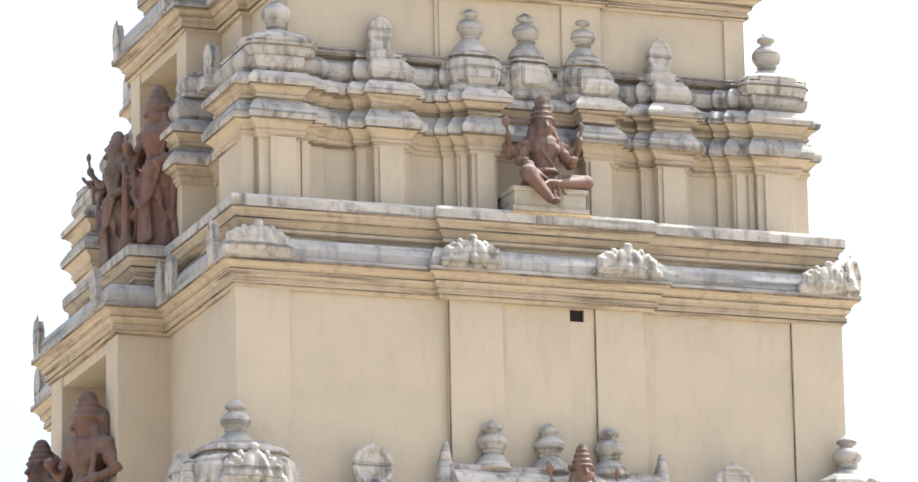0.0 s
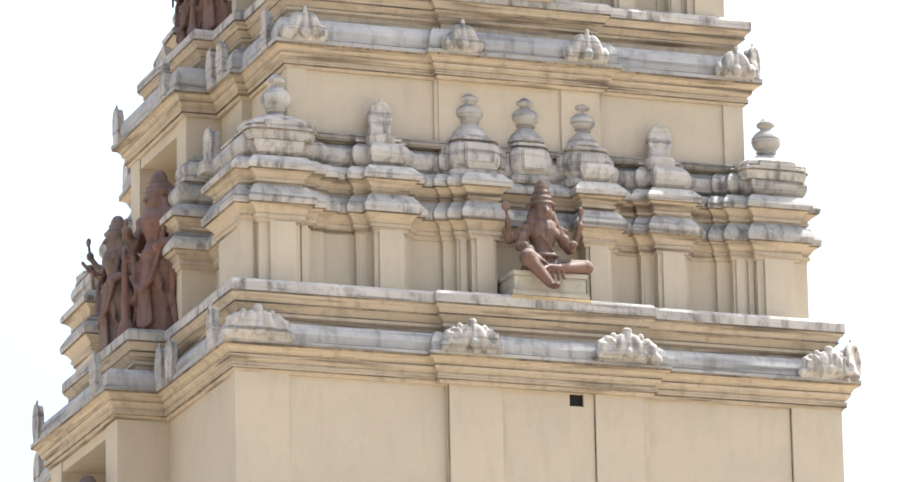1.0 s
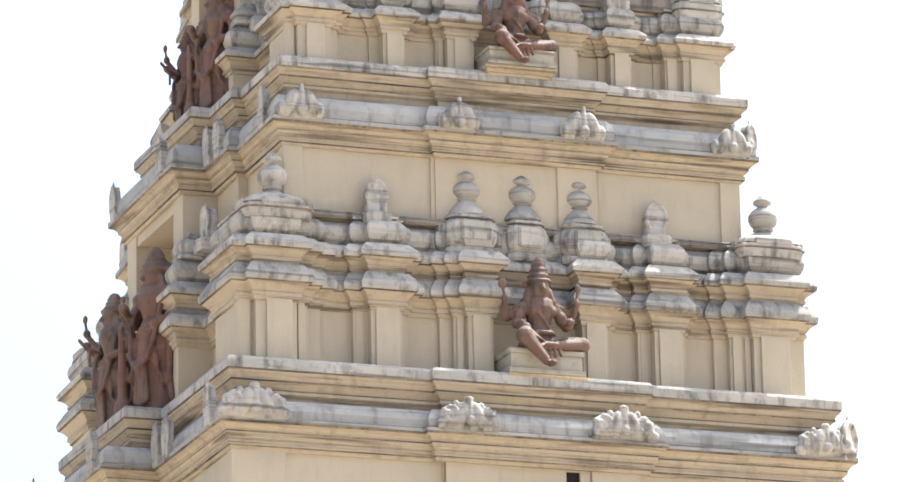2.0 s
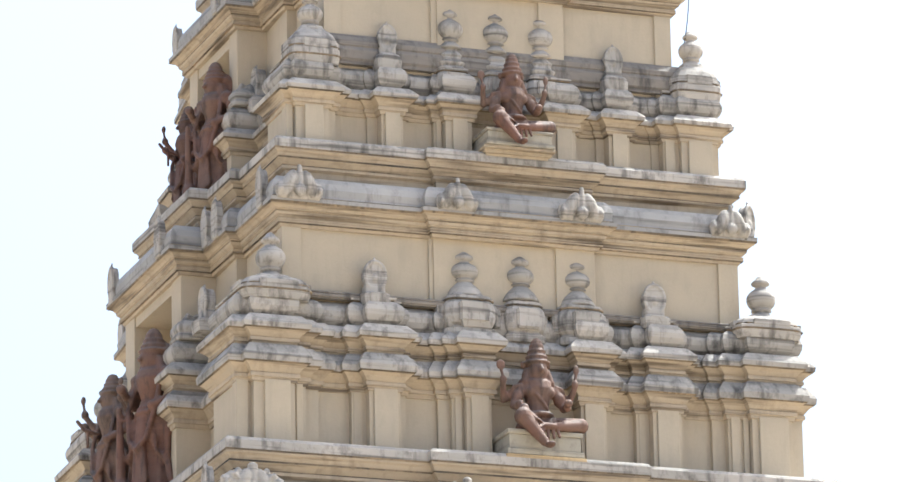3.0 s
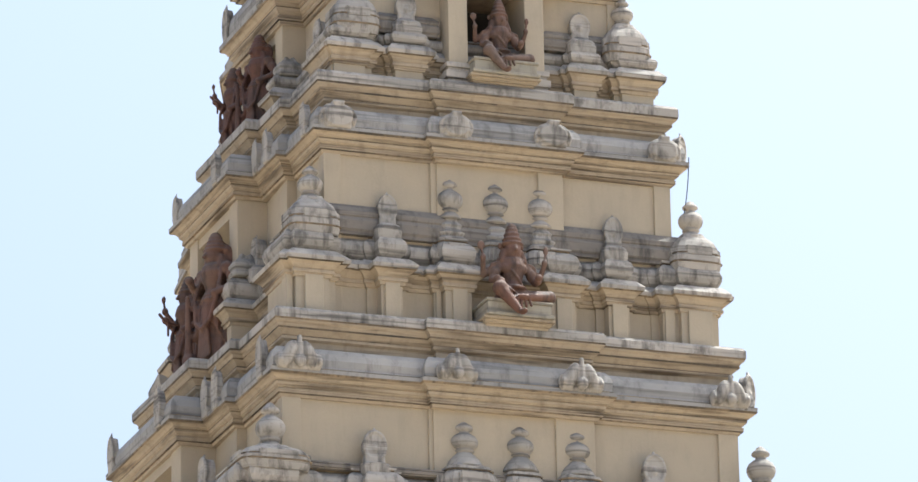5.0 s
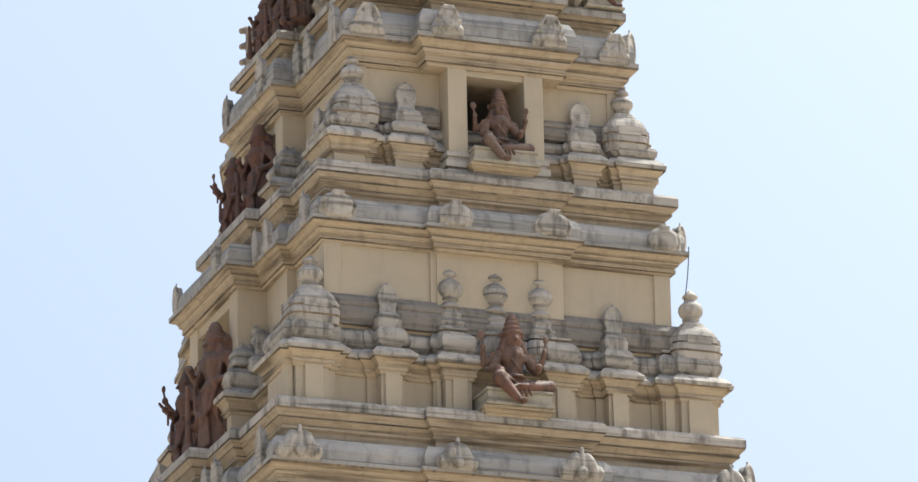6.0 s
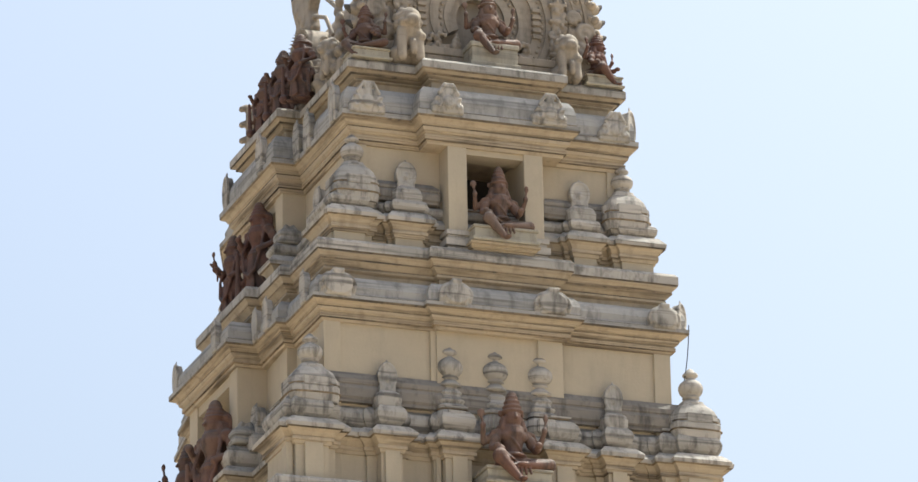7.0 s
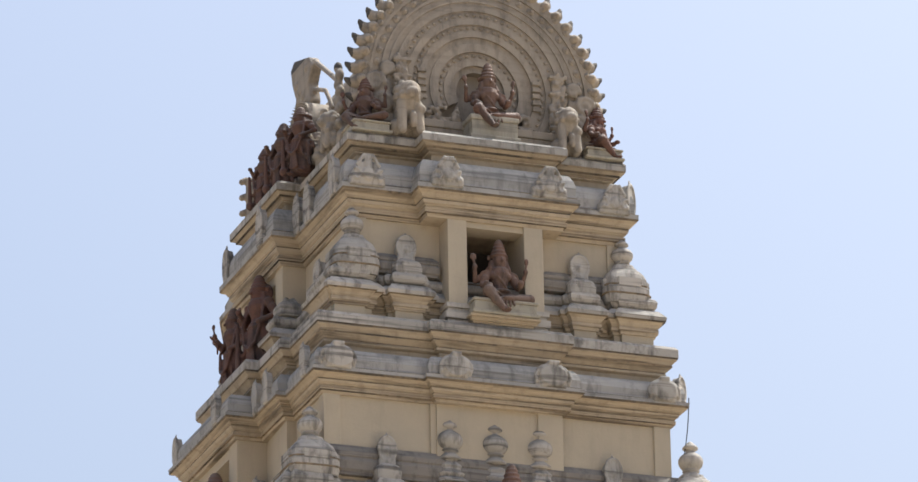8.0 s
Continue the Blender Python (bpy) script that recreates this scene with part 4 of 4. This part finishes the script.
def lion(x, y, z, h, turn):
    bm = bmesh.new()
    k = h / .55
    P = lambda a, b, c: (a * k, b * k, c * k)
    limb(bm, P(0, .12, .12), P(0, -.02, .34), .12 * k, .11 * k)
    for s in (-1, 1):
        limb(bm, P(s * .08, -.06, .30), P(s * .09, -.10, .03), .05 * k, .045 * k)
        blob(bm, P(s * .11, .06, .09), P(.07, .13, .09))
    blob(bm, P(0, -.06, .43), P(.11, .11, .11))
    blob(bm, P(0, -.14, .39), P(.07, .07, .06))
    for a in range(9):
        t = 2 * math.pi * a / 9
        blob(bm, P(.11 * math.cos(t), .0, .42 + .11 * math.sin(t)), P(.045, .06, .045), 6, 5)
    rnd = random.Random(5)
    for a in range(14):
        blob(bm, P(rnd.uniform(-.12, .12), rnd.uniform(-.1, .02), rnd.uniform(.1, .42)), P(rnd.uniform(.03, .05), .05, rnd.uniform(.03, .06)), 7, 5)
    o = tagged(new("lion_statue", fused(bm, "lion_statue", STONE, .014)), "weathered white seated lion statue on the top ledge", "statue", "lion statues")
    o.matrix_basis = pose(x, y, z, 0, 0, turn)


lion(-1.0, 1.06, 25.745, .70, 0)
lion(1.02, 1.04, 25.745, .60, 0)
lion(-1.72, 1.75, 25.745, .5, -90)

# ---------------------------------------------------------------- crowning vault with its horseshoe gables
top = TOWER
bm = bmesh.new()
box(bm, -1.3, 1.3, 1.55, 5.9, 25.74, 26.3)
part("neck", bm, STONE, top)
bm = bmesh.new()
prof = [(1.35 * math.cos(a), 26.5 + 1.25 * math.sin(a)) for a in [math.pi * (-.12 + 1.24 * i / 24) for i in range(25)]]
f0 = [bm.verts.new((x, 1.5, z)) for x, z in prof]
f1 = [bm.verts.new((x, 5.95, z)) for x, z in prof]
bm.faces.new(f0)
bm.faces.new(f1)
for i in range(len(prof)):
    j = (i + 1) % len(prof)
    bm.faces.new((f0[i], f0[j], f1[j], f1[i]))
part("vault", bm, STONE, top, smooth=False)


def horseshoe(bm, r0, r1, y0, y1, n=40, a0=-.17, wave=0, amp=0.0, zs=1.0):
    """A raised horseshoe band between two radii, from the front y0 to the back y1."""
    loops = []
    for i in range(n + 1):
        a = math.pi * (a0 + (1 - 2 * a0) * i / n)
        o = amp * (0.5 + 0.5 * math.cos(wave * a)) if wave else 0
        c, s = math.cos(a), math.sin(a) * zs
        loops.append([bm.verts.new(q) for q in ((r0 * c, y0, r0 * s), ((r1 + o) * c, y0, (r1 + o) * s), ((r1 + o) * c, y1, (r1 + o) * s), (r0 * c, y1, r0 * s))])
    for p, q in zip(loops, loops[1:]):
        for i in range(4):
            j = (i + 1) % 4
            bm.faces.new((p[i], p[j], q[j], q[i]))
    bm.faces.new(loops[0])
    bm.faces.new(loops[-1][::-1])


def gable(name, parent, R, m, label, flames=16):
    """A great horseshoe gable of radius R: stepped rings round a niche, a scalloped ring, and curled flames along the edge."""
    bm = bmesh.new()
    steps = [(.17, .22, -.05), (.22, .28, -.09), (.28, .33, -.075), (.33, .40, -.11), (.40, .45, -.095), (.45, .50, -.125), (.50, .55, -.11), (.55, .60, -.14), (.60, .66, -.125), (.66, .70, -.15), (.70, .735, -.135), (.735, .755, -.15), (.755, .79, -.135), (.79, .81, -.15), (.81, .875, -.125), (.875, .90, -.15), (.90, .95, -.14)]
    horseshoe(bm, .17 * R, .95 * R, .0, .26)
    for a, b, d in steps:
        horseshoe(bm, a * R, b * R, d, .02, 44)
    for rr, dd, n, w in ((.305, -.075, 22, .020), (.525, -.11, 40, .018), (.63, -.125, 44, .018), (.845, -.125, 34, .036), (.925, -.14, 30, .030)):
        for i in range(n):
            a = math.pi * (-.14 + 1.28 * i / (n - 1))
            turn = Matrix.Rotation(math.pi / 2 - a, 4, "Y")
            blob(bm, (rr * R * math.cos(a), dd, rr * R * math.sin(a)), (w * R, .026, w * R * .8), 7, 5, turn)
            if w > .025:
                blob(bm, (rr * R * math.cos(a), dd - .022, rr * R * math.sin(a)), (w * R * .45, .02, w * R * .45), 6, 4)
    box(bm, -.26 * R, .26 * R, .18, .30, -.45 * R, .26 * R)
    body = part(name, bm, STONE, parent, label)
    body.matrix_basis = m
    # curled flame leaves along the rim, in one shared mesh
    fb = bmesh.new()
    s = R * .098
    blob(fb, (0, 0, 0), (s * .8, .12, s * .7), 10, 7)
    limb(fb, (s * .1, 0, -s * .1), (s * .75, 0, s * .05), s * .58, s * .42, 10)
    limb(fb, (s * .75, 0, s * .05), (s * 1.12, 0, s * .30), s * .42, s * .24, 10)
    limb(fb, (s * 1.12, 0, s * .30), (s * 1.28, 0, s * .48), s * .24, s * .12, 8)
    blob(fb, (s * .2, -.12, 0), (s * .42, .05, s * .40), 8, 6)
    blob(fb, (s * .2, -.16, 0), (s * .2, .04, s * .2), 8, 6)
    flame = fused(fb, "flame_leaf", STONE, s * .1)
    flame.materials.append(BLACKENED)
    for p in flame.polygons:
        p.material_index = int(p.center.x > s * .98)
    for side in (-1, 1):
        for i in range(flames):
            a = math.pi * (-.12 + .0385 * i)
            t = Matrix.Translation((side * .94 * R * math.cos(a), -.03, .94 * R * math.sin(a)))
            rot = Matrix.Rotation(-a + .25, 4, "Y")
            mm = t @ (Matrix.Scale(-1, 4, (1, 0, 0)) if side < 0 else Matrix.Identity(4)) @ rot
            shared("flame_leaf", flame, body, mm)
    cb = bmesh.new()
    lathe(cb, [(.10 * R, 0), (.13 * R, .05 * R), (.09 * R, .12 * R), (.13 * R, .18 * R), (.06 * R, .27 * R), (.02 * R, .33 * R)], (0, 0, .96 * R), 14)
    part("gable_tip", cb, STONE, body, smooth=True)
    # scroll blocks, piers and mouldings at the foot
    for sx in (-1, 1):
        lump = random.Random(11 + sx)
        pb = bmesh.new()
        box(pb, sx * .64 * R - .05 * R, sx * .64 * R + .05 * R, -.18, .05, -.42 * R, .18 * R)
        for i in range(46):
            z = -.40 + .60 * i / 45
            blob(pb, ((sx * .64 + lump.uniform(-.07, .07)) * R, -.18 + lump.uniform(-.02, .02), z * R), (lump.uniform(.012, .028) * R, .035, lump.uniform(.014, .03) * R), 7, 5)
        for i in range(5):
            box(pb, sx * .64 * R - .075 * R, sx * .64 * R + .075 * R, -.21, .05, (-.40 + .14 * i) * R, (-.375 + .14 * i) * R)
        shared("pier", fused(pb, "pier", STONE, .014), body, Matrix.Identity(4))
        for i in range(5):
            lb = box(bmesh.new(), sx * .47 * R - .035 * R, sx * .47 * R + .035 * R, -.16, .05, (-.12 + .055 * i) * R, (-.088 + .055 * i) * R, .008)
            part("moulding", lb, STONE, body)
        wb = bmesh.new()
        for i in range(44):
            blob(wb, ((sx * (.30 + lump.uniform(-.13, .14))) * R, -.14 + lump.uniform(-.03, .02), (-.33 + lump.uniform(-.10, .16)) * R), (lump.uniform(.012, .032) * R, .035, lump.uniform(.012, .03) * R), 7, 5)
        box(wb, sx * .31 * R - .13 * R, sx * .31 * R + .13 * R, -.13, .05, -.44 * R, -.25 * R)
        shared("foliage", fused(wb, "foliage", STONE, .014), body, Matrix.Identity(4))
        cbm = bmesh.new()
        for c, r0 in (((.80, -.22), .10), ((.86, -.04), .085), ((.76, .08), .06)):
            ring_ = [((sx * c[0] + r0 * (1 - .07 * q) * math.cos(.75 * q)) * R, -.17, (c[1] + r0 * (1 - .07 * q) * math.sin(.75 * q)) * R) for q in range(12)]
            chain(cbm, ring_, .024 * R, 7)
            blob(cbm, (sx * c[0] * R, -.15, c[1] * R), (r0 * .6 * R, .05, r0 * .6 * R), 9, 6)
        box(cbm, sx * .82 * R - .10 * R, sx * .82 * R + .10 * R, -.16, .05, -.38 * R, .0)
        shared("scroll", fused(cbm, "scroll", STONE, .02), body, Matrix.Identity(4))
    return body


gable("horseshoe_gable", top, 1.56, pose(0, 1.42, 26.55), "cream horseshoe gable with concentric rings and flame leaves")
gable("side_gable", top, .44, pose(-1.42, 3.45, 26.62, 0, 0, -90), "small weathered side gable", 0)
# horned crest with slanting struts over the side gable, and lumps of weathered foliage along the side ledge
peak = bmesh.new()
outline = [(3.98, 26.55), (3.86, 26.85), (3.95, 27.05), (3.84, 27.25), (3.98, 27.50), (4.04, 27.72), (3.90, 27.80), (3.34, 27.64), (3.22, 27.48), (3.36, 27.30), (3.28, 27.05), (3.40, 26.85), (3.18, 26.55)]
slabs = [[peak.verts.new((x, y, z)) for y, z in outline] for x in (-1.47, -1.33)]
peak.faces.new(slabs[0])
peak.faces.new(slabs[1][::-1])
for a in range(len(outline)):
    b = (a + 1) % len(outline)
    peak.faces.new((slabs[0][a], slabs[0][b], slabs[1][b], slabs[1][a]))
bmesh.ops.recalc_face_normals(peak, faces=peak.faces)
chain(peak, [(-1.40, 3.30, 27.58), (-1.38, 2.85, 27.25), (-1.36, 2.45, 26.95)], .036, 8)
chain(peak, [(-1.40, 3.30, 27.20), (-1.38, 2.95, 27.05), (-1.36, 2.75, 26.75)], .03, 8)
for a in range(6):
    blob(peak, (-1.38, 2.42 + .05 * (a % 2), 26.6 + .11 * a), (.06, .12 - .013 * a, .08), 8, 6)
for a in range(9):
    blob(peak, (-1.46, 3.42 + .13 * (a % 4), 26.65 + .11 * a), (.04, .07, .06), 8, 6)
peak = fused(peak, "side_peak", STONE, .018)
peak.materials.append(BLACKENED)
for p in peak.polygons:
    p.material_index = int(p.center.z > 27.66 or (p.center.y < 2.7 and p.center.z > 27.14))
shared("side_peak", peak, top, Matrix.Identity(4))
lump = random.Random(4)
for i in range(9):
    lb = bmesh.new()
    box(lb, -.09, .09, -.09, .09, 0, .34)
    for k in range(20):
        blob(lb, (lump.uniform(-.13, .13), lump.uniform(-.13, .13), lump.uniform(.05, .36)), (lump.uniform(.03, .08), lump.uniform(.03, .08), lump.uniform(.04, .09)), 8, 6)
    box(lb, -.14, .14, -.14, .14, 0, .12)
    shared("foliage_block", fused(lb, "foliage_block", STONE, .016), top, pose(-1.58 + .05 * (i % 2), 1.62 + .24 * i, 25.744 + .12 * (i % 3), 0, 0, 40 * i))
plinth = bmesh.new()
box(plinth, -1.35, 1.35, 1.22, 1.6, 25.744, 25.98, .015)
box(plinth, -1.28, 1.28, 1.20, 1.6, 25.98, 26.08, .015)
part("gable_plinth", plinth, STONE, top)

# ---------------------------------------------------------------- vent, cable
# a shallow black plate: the darkness of a deep hole is in its colour
part("vent_hole", box(bmesh.new(), .29, .46, -.012, .01, 15.39, 15.53), BLACK, TOWER, "dark square vent hole")

cu = bpy.data.curves.new("cable", "CURVE")
cu.dimensions, cu.bevel_depth = "3D", .006
sp_ = cu.splines.new("POLY")
sp_.points.add(8)
for i, pt in enumerate(sp_.points):
    t = i / 8
    pt.co = (2.36 - .06 * t + .02 * math.sin(3 * t), .75 + .1 * t, 22.7 - .75 * t, 1)
cu.materials.append(WIRE)
tagged(new("cable", cu), "thin dark cable hanging from the cornice corner", "cable")

# ---------------------------------------------------------------- lowest pavilion row and the tower's plain foot
low = TOWER
body = ring([(-4.05, 4.05, 0)], [(-YC - .45, YC + .45, 0)], 4.05, YC + .45)
part("wall", sweep(body, [(.6, 0), (.6, 4), (.3, 4.1), (.25, 12.3), (.1, 12.3)]), CREAM, low)
part("ledge_slab", sweep(ring([(-4.05, 4.05, 0)], [(-YC - .45, -1.8, 0), (-1.8, 1.8, .75), (1.8, YC + .45, 0)], 4.05, YC + .45), [(.1, 12.3), (.35, 12.35), (.35, 12.62), (-.2, 12.62)]), WHITE, low)
for x in (-3.69, 3.55):
    kuta(low, x, -.2, 12.95, 1.16, .78, .16, .54)
    c = scroll_mesh(.75, .5, .2, WHITE, 21)
    shared("scroll", c, low, pose(x, -.79, 13.12))
    shared("scroll", c, low, pose(x - .59, -.2, 13.12, 0, 0, -90))
bm = bmesh.new()
prof = [(-.55, 12.6), (-.62, 13.0), (-.6, 13.3), (-.45, 13.5), (-.3, 13.58), (-.3, 13.64), (.02, 13.64), (.02, 12.6)]
f0 = [bm.verts.new((-1.25, y, z)) for y, z in prof]
f1 = [bm.verts.new((1.25, y, z)) for y, z in prof]
bm.faces.new(f0)
bm.faces.new(f1)
for i in range(len(prof)):
    j = (i + 1) % len(prof)
    bm.faces.new((f0[i], f0[j], f1[j], f1[i]))
part("oblong_roof", bm, WHITE, low)
horn = bmesh.new()
limb(horn, (0, -.25, -.5), (0, -.2, .0), .12, .09, 8)
limb(horn, (0, -.2, .0), (0, -.22, .2), .09, .04, 8)
horn = finish(horn, "roof_horn", WHITE, True)
for x in (-1.28, 1.28):
    shared("roof_horn", horn, low, pose(x, 0, 13.66))
FINIALS["low"] = finial_mesh(.16, .56, WHITE)
for x in (-.71, -.04, .67):
    shared("finial", FINIALS["low"], low, pose(x, -.17, 13.62))
for x in (-2.16, 2.11):
    panjara(low, x, -.25, 12.9, .6, .5, .5, .52)
seated_figure(1.0, CLAY, "terracotta-painted seated statue with crown and four arms on a pale pedestal", pose(.17, -.62, 12.86))
pedestal(-.25, .6, -.9, -.35, 12.622, 12.86)

# ---------------------------------------------------------------- ground
bm = bmesh.new()
vs = [bm.verts.new(q) for q in ((-3000, -3000, 0), (3000, -3000, 0), (3000, 3000, 0), (-3000, 3000, 0))]
bm.faces.new(vs)
tagged(new("ground", finish(bm, "ground", GROUND)), "pale sandy paved ground round the tower", "ground", kind="structure")
